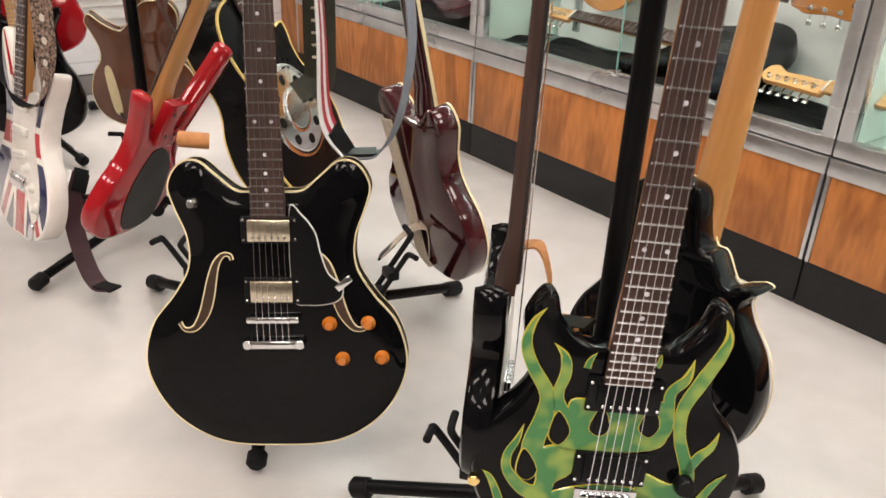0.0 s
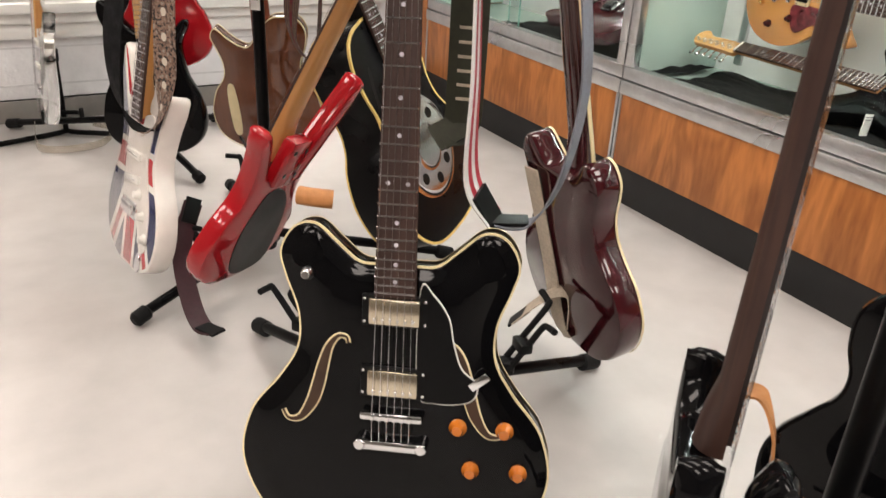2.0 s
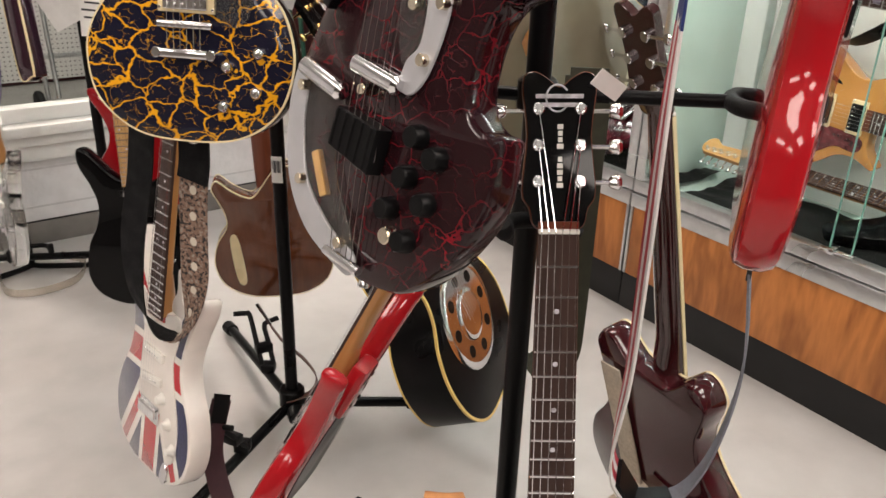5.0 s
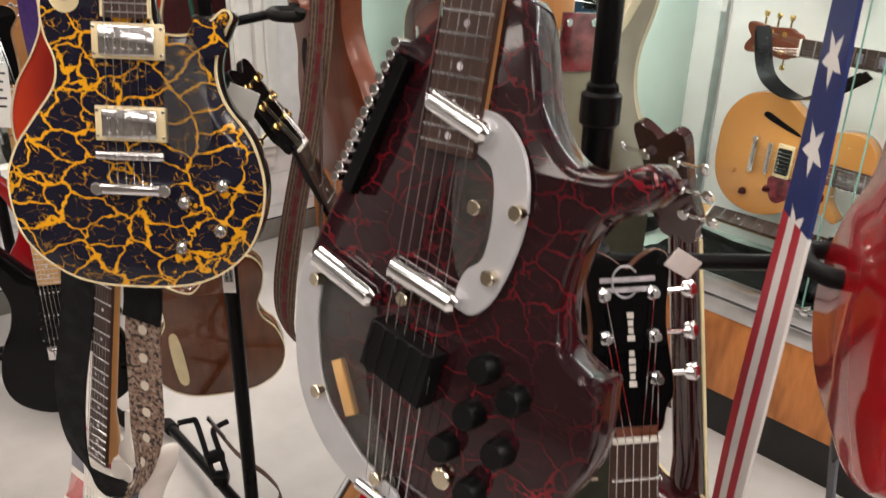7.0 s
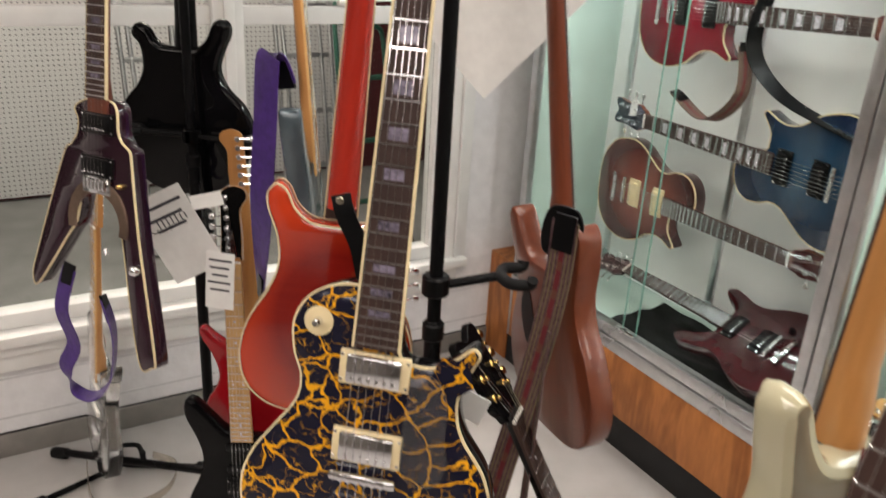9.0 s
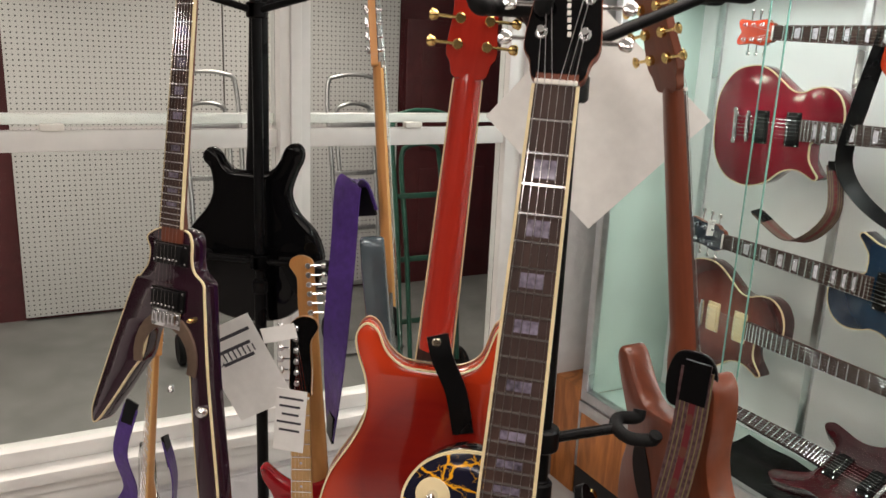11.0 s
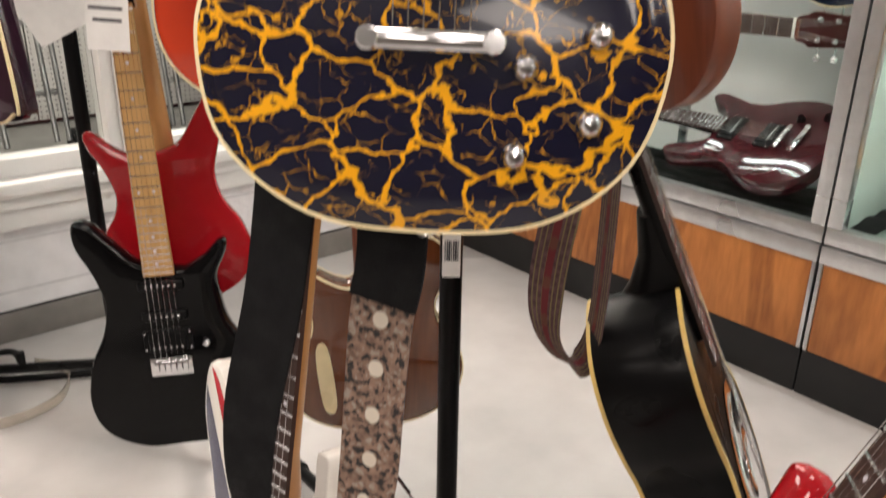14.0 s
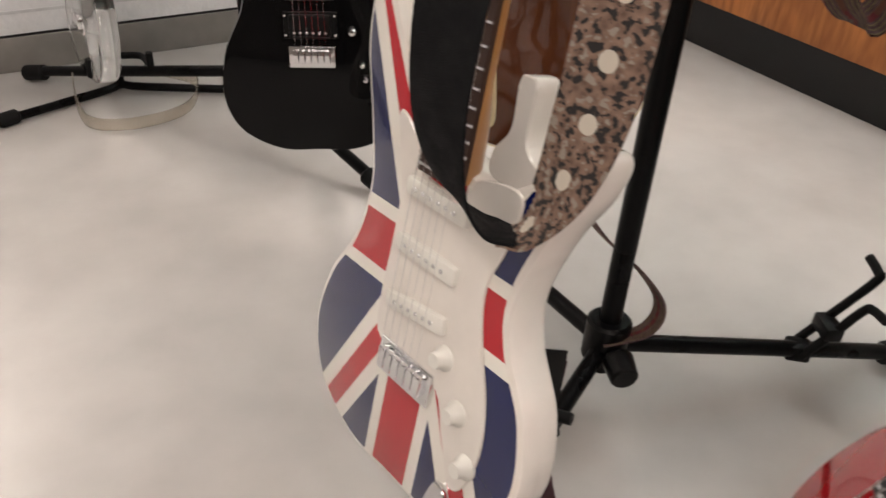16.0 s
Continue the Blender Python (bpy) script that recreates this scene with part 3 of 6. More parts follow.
WALLS = [(x * (1 if x < 60 or y < 300 else 0.84), y - 24 if y < 120 else y - 10 if y < 200 else y if y < 340 else 340 + (y - 340) * 0.78) for x, y in STRAT]
EVEN_HALF = [(85, -70), (140, -32), (160, 30), (149, 100), (116, 165), (100, 215), (105, 268), (124, 318), (126, 346), (112, 362), (93, 352), (77, 322), (54, 302), (28, 296)]
EVEN = [(0, -74)] + EVEN_HALF + [(-x, y + (22 if y > 300 and x > 80 else 0)) for x, y in reversed(EVEN_HALF)]
HUNG = [(0, -35), (90, -20), (150, 40), (178, 125), (160, 195), (118, 250), (100, 295), (105, 345), (122, 366), (124, 386), (108, 400), (86, 390), (70, 366), (50, 352), (28, 350), (-28, 350), (-52, 358), (-72, 384),
        (-84, 412), (-106, 426), (-126, 412), (-126, 384), (-110, 348), (-98, 300), (-118, 255), (-165, 205), (-184, 135), (-155, 45), (-90, -18)]
LONG = [(x, y * 1.08 - 32) for x, y in SGB]
RESO = [(x, y * 1.12 - 55) for x, y in ACO]
ES_SMALL = [(x * 0.8, y * 0.84) for x, y in ES]


def head_gibson(w=78, h=165):
    a = w / 2
    return [(-22, 0), (-a * 0.8, 22), (-a, 40), (-a + 5, h * 0.6), (-a, h - 12), (-a * 0.72, h), (-a * 0.35, h - 6), (0, h - 16), (a * 0.35, h - 6), (a * 0.72, h), (a, h - 12), (a - 5, h * 0.6), (a, 40), (a * 0.8, 22), (22, 0)]


HEAD_STRAT = [(-21, 0), (-26, 14), (-24, 60), (-22, 120), (-20, 165), (6, 182), (34, 176), (42, 156), (32, 138), (24, 118), (26, 60), (24, 14), (21, 0)]


def guitar(name, label, m, shape, depth=0.045, top=BLACK, side=None, back=None, binding=None, back_binding=None, round_edge=0.003, neck=MAHOG, board=ROSE, bridge_y=0.125,
           scale_len=0.628, nut_w=0.043, heel_w=0.056, heel_y=0.33, frets=22, inlay="dot", head="gibson", head_mat=None, tuners=CHROME, strings=True, board_binding=None,
           pickups=(), knobs=(), bridge="tom", group="", tilt=10, shapes_n=6, body=True, neck_shift=0.0, tuner_count=6, detail=True, arch=0.0, arch_w=0.045, bind_w=0.0021, category="electric guitar"):
    """A guitar on an Empty at the middle of its body's lower end: x to its right as seen from the front, y up the neck, z out of the face."""
    g = thing(name, label, category, m, group)
    side, back = side or top, back or side or top
    nut_y, e = bridge_y + scale_len, round_edge
    out = outline(shape, shapes_n) if not hasattr(shape, "shape") else shape
    ns = neck_shift
    if body:
        lay = [(e, 0), (e * 0.3, -e * 0.3), (0, -e), (0, -depth + e), (e * 0.3, -depth + e * 0.3), (e, -depth)]
        if arch:
            lay = [(arch_w * q, -arch * h) for q, h in ((1, 0), (0.75, 0.05), (0.52, 0.2), (0.34, 0.45), (0.2, 0.7), (0.09, 0.9), (0.03, 0.98))] + [(0, -arch - 0.0015)] + lay[3:]
        slab("body", out, lay, [top, side, back], g, top_rings=7 if arch else 0)
        for bind, zc in ((binding, 0.0004 - arch), (back_binding, -depth - 0.0004)):
            if bind:
                s = 1 if zc > -depth / 2 else -1
                b = slab("binding", out, [(bind_w, zc), (-0.0006, zc), (-0.0006, zc - s * 0.005)], [bind] * 3, g, "cream binding")
                bm = bmesh.new()
                bm.from_mesh(b.data)
                cap = [f for f in bm.faces if abs(f.normal.z) > 0.9 and all(abs(v.co.z - zc) < 1e-5 for v in f.verts) and len(f.verts) == 3]
                bmesh.ops.delete(bm, geom=cap, context="FACES")
                low = [f for f in bm.faces if all(abs(v.co.z - (zc - s * 0.005)) < 1e-5 for v in f.verts)]
                bmesh.ops.delete(bm, geom=low, context="FACES")
                bm.to_mesh(b.data)
                bm.free()
    # neck: a D section that tapers from heel to nut
    zt = 0.006
    y0, y1 = heel_y - 0.03, nut_y + 0.012
    v, f, seg = [], [], 9
    rows = [(y0, heel_w, 0.034), (y0 + 0.045, heel_w * 0.985, 0.03), (y0 + 0.085, heel_w * 0.96, 0.021), (nut_y - 0.03, nut_w * 1.04, 0.017), (y1, nut_w, 0.016)]
    for y, w, d in rows:
        for i in range(seg):
            a = math.pi * i / (seg - 1)
            v.append((ns - w / 2 * math.cos(a), y, zt - d * math.sin(a) ** 0.8))
    for j in range(len(rows) - 1):
        for i in range(seg - 1):
            f.append((j * seg + i, j * seg + i + 1, (j + 1) * seg + i + 1, (j + 1) * seg + i))
        f.append((j * seg + seg - 1, j * seg, (j + 1) * seg, (j + 1) * seg + seg - 1))
    f += [tuple(range(seg)), tuple(reversed(range((len(rows) - 1) * seg, len(rows) * seg)))]
    mesh("neck", v, f, neck, g)
    end = bridge_y + scale_len / 2 ** ((frets + 0.6) / 12)

    def wid(y):
        return nut_w + (heel_w - nut_w) * (nut_y - y) / (nut_y - heel_y)

    zb = zt + 0.005
    a, b = wid(end) / 2, nut_w / 2
    mesh("fretboard", [(ns - a, end, zt), (ns + a, end, zt), (ns + b, nut_y, zt), (ns - b, nut_y, zt), (ns - a + 0.001, end, zb), (ns + a - 0.001, end, zb), (ns + b - 0.001, nut_y, zb), (ns - b + 0.001, nut_y, zb)],
         [(3, 2, 1, 0), (4, 5, 6, 7), (0, 1, 5, 4), (1, 2, 6, 5), (2, 3, 7, 6), (3, 0, 4, 7)], board, g, smooth=False)
    if board_binding:
        for s in (-1, 1):
            mesh("neck_binding", [(ns + s * a, end, zt - 0.001), (ns + s * (a + 0.0022), end, zt - 0.001), (ns + s * (b + 0.0022), nut_y, zt - 0.001), (ns + s * b, nut_y, zt - 0.001),
                                  (ns + s * (a - 0.001), end, zb + 0.0003), (ns + s * (a + 0.0022), end, zb + 0.0003), (ns + s * (b + 0.0022), nut_y, zb + 0.0003), (ns + s * (b - 0.001), nut_y, zb + 0.0003)],
                 [(0, 1, 2, 3), (7, 6, 5, 4), (4, 5, 1, 0), (5, 6, 2, 1), (6, 7, 3, 2), (7, 4, 0, 3)], board_binding, g, smooth=False)
    box("nut", (nut_w, 0.005, 0.006), Matrix.Translation((ns, nut_y + 0.0025, zb)), IVORY, g, 0.001)
    ys = [bridge_y + scale_len / 2 ** (k / 12) for k in range(frets + 1)]
    for k in range(1, frets + 1):
        w = wid(ys[k]) - 0.001
        vv = [(-w / 2, -0.0016, 0), (w / 2, -0.0016, 0), (w / 2, 0.0016, 0), (-w / 2, 0.0016, 0), (-w / 2 + 0.0008, -0.0009, 0.0013), (w / 2 - 0.0008, -0.0009, 0.0013), (w / 2 - 0.0008, 0.0009, 0.0013), (-w / 2 + 0.0008, 0.0009, 0.0013)]
        mesh("fret", [(x + ns, y + ys[k], z + zb) for x, y, z in vv], [(3, 2, 1, 0), (4, 5, 6, 7), (0, 1, 5, 4), (1, 2, 6, 5), (2, 3, 7, 6), (3, 0, 4, 7)], CHROME, g, smooth=False)
    if inlay and detail:
        for k in ((3, 5, 7, 9, 12, 15, 17, 19, 21) if inlay == "dot" else (3, 5, 7, 9, 12, 15, 17, 19)):
            if k > frets:
                continue
            yc, gap = (ys[k] + ys[k - 1]) / 2, ys[k - 1] - ys[k]
            if inlay == "dot":
                for dx in ((-0.013, 0.013) if k == 12 else (0,)):
                    rod("inlay", (ns + dx, yc, zb - 0.001), (ns + dx, yc, zb + 0.0003), 0.0031, PEARL, g, seg=12)
            else:
                w = wid(yc) * (0.5 if inlay == "block" else 0.7)
                t = 1.0 if inlay == "block" else 0.82
                h = gap * 0.62
                plate("inlay", [(ns * 1000 + s * w * 500 * q, yc * 1000 + r * h * 500) for s, r, q in ((-1, -1, 1), (1, -1, 1), (1, 1, t), (-1, 1, t))], zb - 0.001, zb + 0.0003, DARK_PEARL if inlay == "block" else PEARL, g, raw=True)
    # headstock, tilted back
    hm = Matrix.Translation((ns, nut_y + 0.004, zt - 0.001)) @ Matrix.Rotation(radians(-tilt if tilt else 0), 4, "X")
    pts = head_gibson() if head == "gibson" else HEAD_STRAT
    if head != "gibson":
        hm = Matrix.Translation((ns, nut_y + 0.004, zt - 0.004))
    if head == "none":
        pts = None
    if pts:
        o = outline(pts, 4)
        h = slab("headstock", o, [(0.001, 0), (0, -0.001), (0, -0.013), (0.001, -0.014)], [head_mat or top, neck, neck], g)
        h.data.transform(hm)
        for i in range(tuner_count):
            if head == "gibson":
                s, r = (-1 if i < 3 else 1), i % 3
                px, py, d = s * 0.022, 0.05 + r * 0.038, Vector((s, 0, 0))
                tip = 0.034
            else:
                px, py, d, tip = -0.008, 0.03 + i * 0.025, Vector((-1, 0, 0)), 0.034
            vs, fs = cyl_geo((px, py, -0.013), (px, py, 0.012), 0.004, seg=10)

            def add(geo):
                off = len(vs)
                vs.extend(geo[0])
                fs.extend(tuple(q + off for q in x) for x in geo[1])
            add(cyl_geo((px, py, -0.001), (px, py, 0.003), 0.0065, seg=10))
            add(cyl_geo((px, py, -0.022), (px, py, -0.013), 0.008, seg=10))
            bx = px + d.x * tip
            add(cyl_geo((px, py, -0.017), (bx, py, -0.017), 0.0025, seg=8))
            bv, bf = cyl_geo((bx - d.x * 0.001, py, -0.017), (bx + d.x * 0.013, py, -0.017), 0.007, 0.0085, seg=12, cap=0.4)
            add(([Vector((q.x, q.y, -0.017 + (q.z + 0.017) * 0.5)) for q in bv], bf))
            mesh("tuner", [hm @ Vector(q) for q in vs], fs, tuners, g)
    if strings:
        for i in range(6):
            u = (i - 2.5) / 5
            p0, p1 = (u * 0.052, bridge_y, 0.0165), (ns + u * 0.036, nut_y + 0.003, zb + 0.0035)
            rod("string", p0, p1, 0.00055 - 0.00005 * i, CHROME, g, seg=5)
            if head == "gibson":
                s, r = (-1 if i < 3 else 1), (i if i < 3 else 5 - i)
                q = hm @ Vector((s * 0.022, 0.05 + r * 0.038, 0.006))
                rod("string", p1, q, 0.0005, CHROME, g, seg=5)
            elif head == "strat":
                q = hm @ Vector((-0.008, 0.03 + i * 0.025, 0.006))
                rod("string", p1, q, 0.0005, CHROME, g, seg=5)
    for kind, py, ringm, cover in pickups:
        if kind == "hb":
            box("pickup_ring", (0.09, 0.044, 0.008), Matrix.Translation((0, py, 0.003)), ringm, g, 0.002)
            box("pickup", (0.07, 0.037, 0.014), Matrix.Translation((0, py, 0.006)), cover, g, 0.003)
            for i in range(6):
                rod("pole_screw", ((i - 2.5) * 0.0104, py - 0.011, 0.012), ((i - 2.5) * 0.0104, py - 0.011, 0.0142), 0.0024, CHROME, g, seg=8)
            for sx in (-1, 1):
                for sy in (-1, 1):
                    rod("screw", (sx * 0.0415, py + sy * 0.016, 0.005), (sx * 0.0415, py + sy * 0.016, 0.0078), 0.0022, CHROME, g, seg=8)
        else:
            slant = 0.018 if kind == "slant" else 0
            b = box("pickup", (0.084, 0.018, 0.01), Matrix.Translation((0, py, 0.005)) @ Matrix.Rotation(slant * 8, 4, "Z"), cover, g, 0.007)
            for i in range(6):
                u = (i - 2.5) * 0.0104
                rod("pole_piece", (u, py + u * slant * 8, 0.009), (u, py + u * slant * 8, 0.0112), 0.0024, CHROME, g, seg=8)
    if bridge == "tom":
        box("bridge", (0.088, 0.012, 0.01), Matrix.Translation((0, bridge_y, 0.011)), CHROME, g, 0.004)
        for i in range(6):
            box("saddle", (0.006, 0.009, 0.004), Matrix.Translation(((i - 2.5) * 0.0104, bridge_y, 0.0165)), CHROME, g, 0.001)
        box("tailpiece", (0.098, 0.015, 0.011), Matrix.Translation((0, bridge_y - 0.043, 0.011)), CHROME, g, 0.005)
        for sx in (-1, 1):
            rod("stud", (sx * 0.043, bridge_y - 0.043, 0.0), (sx * 0.043, bridge_y - 0.043, 0.018), 0.008, CHROME, g, seg=16)
        for i in range(6):
            rod("string", ((i - 2.5) * 0.0104, bridge_y, 0.0165), ((i - 2.5) * 0.0104, bridge_y - 0.043, 0.014), 0.0005, CHROME, g, seg=5)
    elif bridge == "trem":
        box("bridge_plate", (0.078, 0.036, 0.004), Matrix.Translation((0, bridge_y - 0.008, 0.004)), CHROME, g, 0.001)
        for i in range(6):
            box("saddle", (0.0095, 0.022, 0.008), Matrix.Translation(((i - 2.5) * 0.0108, bridge_y - 0.006, 0.01)), CHROME, g, 0.0015)
    for x, y, r, km, kind in knobs:
        vs = []
        if kind == "hat":
            prof = [(0, 0.016), (r * 0.55, 0.016), (r * 0.62, 0.014), (r * 0.66, 0.009), (r, 0.004), (r, 0.001)]
        elif kind == "dome":
            prof = [(0, 0.017), (r * 0.5, 0.0165), (r * 0.85, 0.013), (r, 0.008), (r, 0.001)]
        else:
            prof = [(0, 0.016), (r * 0.8, 0.016), (r * 0.9, 0.0145), (r, 0.002), (r, 0.0)]
        seg = 18
        fs = []
        for rr, z in prof:
            for i in range(seg):
                w = rr * (1 + (0.05 if i % 2 else 0) * (kind == "knurl"))
                vs.append((x + w * math.cos(2 * math.pi * i / seg), y + w * math.sin(2 * math.pi * i / seg), z))
        for j in range(len(prof) - 1):
            for i in range(seg):
                q = (i + 1) % seg
                fs.append((j * seg + i, (j + 1) * seg + i, (j + 1) * seg + q, j * seg + q))
        mesh("knob", vs, fs, km, g)
    for p in ((0, 0),):
        if body:
            rod("strap_button", (0, 0.002, -depth / 2), (0, -0.012, -depth / 2), 0.005, CHROME, g, 0.007, seg=12)
    return g


def stance(anchor, local, up, lat, s=GS):
    """The pose that brings the local point to the anchor, y along up and x near lat."""
    y = Vector(up).normalized()
    x = Vector(lat)
    x = (x - x.dot(y) * y).normalized()
    z = x.cross(y)
    r = Matrix((x, y, z)).transposed().to_4x4() @ Matrix.Scale(s, 4)
    return Matrix.Translation(Vector(anchor) - r.to_3x3() @ Vector(local)) @ r


# ---- room ----
def setting(ob, name=None):
    return tagged(ob, kind="structure")


def room_box(name, n0, n1, s0, s1, z0, z1, material, parent=None, bevel=0.0, label=""):
    m = ROOM @ Matrix.Translation(((n0 + n1) / 2, (s0 + s1) / 2, (z0 + z1) / 2))
    if parent:
        ob = box(name, (abs(n1 - n0), abs(s1 - s0), abs(z1 - z0)), Matrix(), material, parent, bevel, label)
        ob.matrix_basis = parent.matrix_world.inverted() @ m
        return ob
    ob = box(name, (abs(n1 - n0), abs(s1 - s0), abs(z1 - z0)), Matrix(), material, None, bevel, label)
    ob.matrix_world = m
    return ob


N0, N1, S0, S1 = -4.2, 2.95, -5.5, 7.2
setting(room_box("floor", N0, N1, S0, WALL + 0.05, -0.1, 0, FLOOR_M))
setting(room_box("hall_floor", N0, N1 + 2, WALL + 0.05, S1, -0.1, 0, CONCRETE))
setting(room_box("ceiling", N0, N1 + 2, S0, S1, CEIL, CEIL + 0.1, CEIL_M))
# south and west walls are unseen, added dark to keep reflections low
setting(room_box("wall_south", N0, N1, S0 - 0.15, S0, 0, CEIL, UNSEEN_DARK_M))
setting(room_box("wall_west", N0 - 0.15, N0, S0, S1, 0, CEIL, UNSEEN_DARK_M))
setting(room_box("wall_east", N1, N1 + 0.15, S0, WALL, 0, CEIL, WALL_M))
SILL, HEAD = 0.5, 2.35
W0, W1 = -1.6, 2.02   # the window's ends along the wall
setting(room_box("wall_north_below", N0, N1, WALL, WALL + 0.14, 0, SILL - 0.02, WALL_M))
setting(room_box("wall_north_above", N0, N1, WALL, WALL + 0.14, HEAD, CEIL, WALL_M))
setting(room_box("wall_north_west", N0, W0, WALL, WALL + 0.14, SILL - 0.02, HEAD, WALL_M))
setting(room_box("wall_north_east", W1, N1, WALL, WALL + 0.14, SILL - 0.02, HEAD, WALL_M))
for z in (0.16, 0.32):
    setting(room_box("trim_block_joint", N0, N1, WALL - 0.0015, WALL, z - 0.004, z + 0.004, mat("mortar_shadow", (0.6, 0.59, 0.6), 0.8)))
setting(room_box("baseboard", N0, FRONT, WALL - 0.012, WALL, 0, 0.095, BASE_M, None, 0.003))
setting(room_box("trim_base_gap", N0, FRONT, WALL - 0.004, WALL, 0.095, 0.101, KICK_M))
win = tagged(new("window_1"), "white framed interior window with sash rails above a white block wall", "window", kind="structure")
win.matrix_world = ROOM
for nm, a, b, c, d, e, f in (
        ("window_sill", W0 - 0.05, W1 + 0.04, WALL - 0.07, WALL + 0.1, SILL - 0.03, SILL + 0.012), ("apron", W0, W1, WALL - 0.03, WALL, SILL - 0.14, SILL - 0.03),
        ("apron_lip", W0, W1, WALL - 0.045, WALL - 0.03, SILL - 0.075, SILL - 0.03),
        ("window_frame", W0, W1, WALL + 0.0, WALL + 0.08, HEAD - 0.07, HEAD), ("window_frame", W0, W1, WALL + 0.0, WALL + 0.08, SILL + 0.012, SILL + 0.07),
        ("window_frame", W1 - 0.13, W1 - 0.06, WALL - 0.0, WALL + 0.08, SILL, HEAD), ("window_casing", W1 - 0.06, W1 + 0.05, WALL - 0.03, WALL, SILL - 0.03, HEAD + 0.06),
        ("casing_bead", W1 - 0.02, W1 + 0.0, WALL - 0.045, WALL - 0.03, SILL - 0.03, HEAD + 0.06),
        ("window_frame", W0, W0 + 0.08, WALL + 0.0, WALL + 0.08, SILL, HEAD), ("mullion", 0.965, 1.075, WALL - 0.02, WALL + 0.09, SILL, HEAD),
        ("mullion_bead", 1.0, 1.04, WALL - 0.035, WALL - 0.02, SILL, HEAD),
        ("mullion", -0.55, -0.44, WALL - 0.02, WALL + 0.09, SILL, HEAD)):
    room_box(nm, a, b, c, d, e, f, TRIM_M, win, 0.006)
for a, b in ((W0 + 0.08, -0.55), (-0.44, 0.965), (1.075, W1 - 0.13)):
    room_box("meeting_rail", a, b, WALL + 0.012, WALL + 0.05, 1.545, 1.61, TRIM_M, win, 0.005)
    room_box("sash_lip", a, b, WALL + 0.05, WALL + 0.075, 1.625, 1.66, TRIM_M, win, 0.004)
    room_box("latch", (a + b) / 2 - 0.035, (a + b) / 2 + 0.035, WALL - 0.005, WALL + 0.03, 1.61, 1.632, IVORY, win, 0.006)
    for z0, z1 in ((SILL + 0.07, 1.55), (1.62, HEAD - 0.07)):
        p = room_box("pane", a, b, WALL + 0.035, WALL + 0.039, z0, z1, GLASS, win, 0)
        p.visible_shadow = False

# the hall behind the window
setting(room_box("hall_wall", N0, N1 + 2, S1, S1 + 0.15, 0, CEIL, MAROON))
for a, b in ((-3.2, -1.75), (-1.74, -0.3), (0.12, 1.46), (1.47, 2.8)):
    tagged(room_box("pegboard_panel", a, b, S1 - 0.05, S1 - 0.02, 0.03, CEIL - 0.05, PEG, None, 0.002), "grey perforated hardboard panel on a maroon hall wall", "pegboard", "pegboard panels")
d = tagged(room_box("door_1", 2.86, 3.74, S1 - 0.06, S1 - 0.005, 0, 2.1, MAROON, None, 0.004), "dark maroon panelled door in the hall beyond the window", "door", kind="structure")
for z0, z1 in ((0.25, 0.95), (1.1, 1.9)):
    room_box("door_panel", 2.99, 3.61, S1 - 0.075, S1 - 0.06, z0, z1, MAROON, d, 0.01)


def hand_truck(n, s, material, label, lean=0.25, height=1.7):
    t = thing("hand_truck", label, "hand truck", ROOM @ pose(n, s, 0, 0, 0, 0), "hand trucks in the hall")
    for w, h in ((0.36, height), (0.24, height - 0.18)):
        tube("handle_frame", [(-w / 2, lean * 0, 0.15), (-w / 2, lean * 0.5, h * 0.6), (-w / 2, lean, h - 0.1), (-w * 0.3, lean, h), (w * 0.3, lean, h), (w / 2, lean, h - 0.1), (w / 2, lean * 0.5, h * 0.6), (w / 2, 0, 0.15)], 0.014, material, t)
    for z in (0.4, 0.75, 1.1, 1.4):
        box("crossbar", (0.36, 0.012, 0.03), Matrix.Translation((0, lean * z / height, z)), material, t, 0.003)
    box("toe_plate", (0.4, 0.2, 0.008), Matrix.Translation((0, -0.1, 0.02)), material, t, 0.002)
    for sx in (-1, 1):
        rod("wheel", (sx * 0.2, 0.05, 0.1), (sx * 0.25, 0.05, 0.1), 0.1, RUBBER, t, seg=20)
    return t


hand_truck(1.155, 6.0, GALV, "grey steel two-wheel hand truck leaning in the hall")
hand_truck(2.08, 6.0, GALV, "grey steel two-wheel hand truck beside another one")
hand_truck(2.15, 5.2, GREEN_TUBE, "green tubular hand truck in the hall", 0.2, 1.55)

# ceiling lights
def ceiling_light(n, s, watts, label, ln=1.2):
    t = thing("ceiling_light", label, "ceiling light", ROOM @ pose(n, s, CEIL), "fluorescent ceiling lights")
    box("frame", (0.62, ln + 0.02, 0.05), Matrix.Translation((0, 0, -0.022)), TRIM_M, t, 0.004)
    box("diffuser", (0.56, ln - 0.04, 0.012), Matrix.Translation((0, 0, -0.052)), TUBE_GLOW, t, 0.003)
    la = bpy.data.lights.new("fluorescent", "AREA")
    la.shape, la.size, la.size_y, la.energy, la.color = "RECTANGLE", 0.56, ln - 0.04, watts, (1.0, 0.842, 0.742)
    lo = new("tube_light", la)
    lo.parent = t
    lo.location = (0, 0, -0.065)
    return t


for n in (-2.2, -0.5, 1.1):
    for s in (-1.9, 0.1, 2.1):
        ceiling_light(n, s, CEILING_WATTS, "white fluorescent ceiling light with a flat diffuser")
for n in (-0.5, 1.8):
    ceiling_light(n, 5.6, HALL_WATTS, "white fluorescent ceiling light in the hall")

# ---- showcases ----
KICK, WOODT, RAILT, CASE_TOP = 0.14, 0.4, 0.5, 2.3


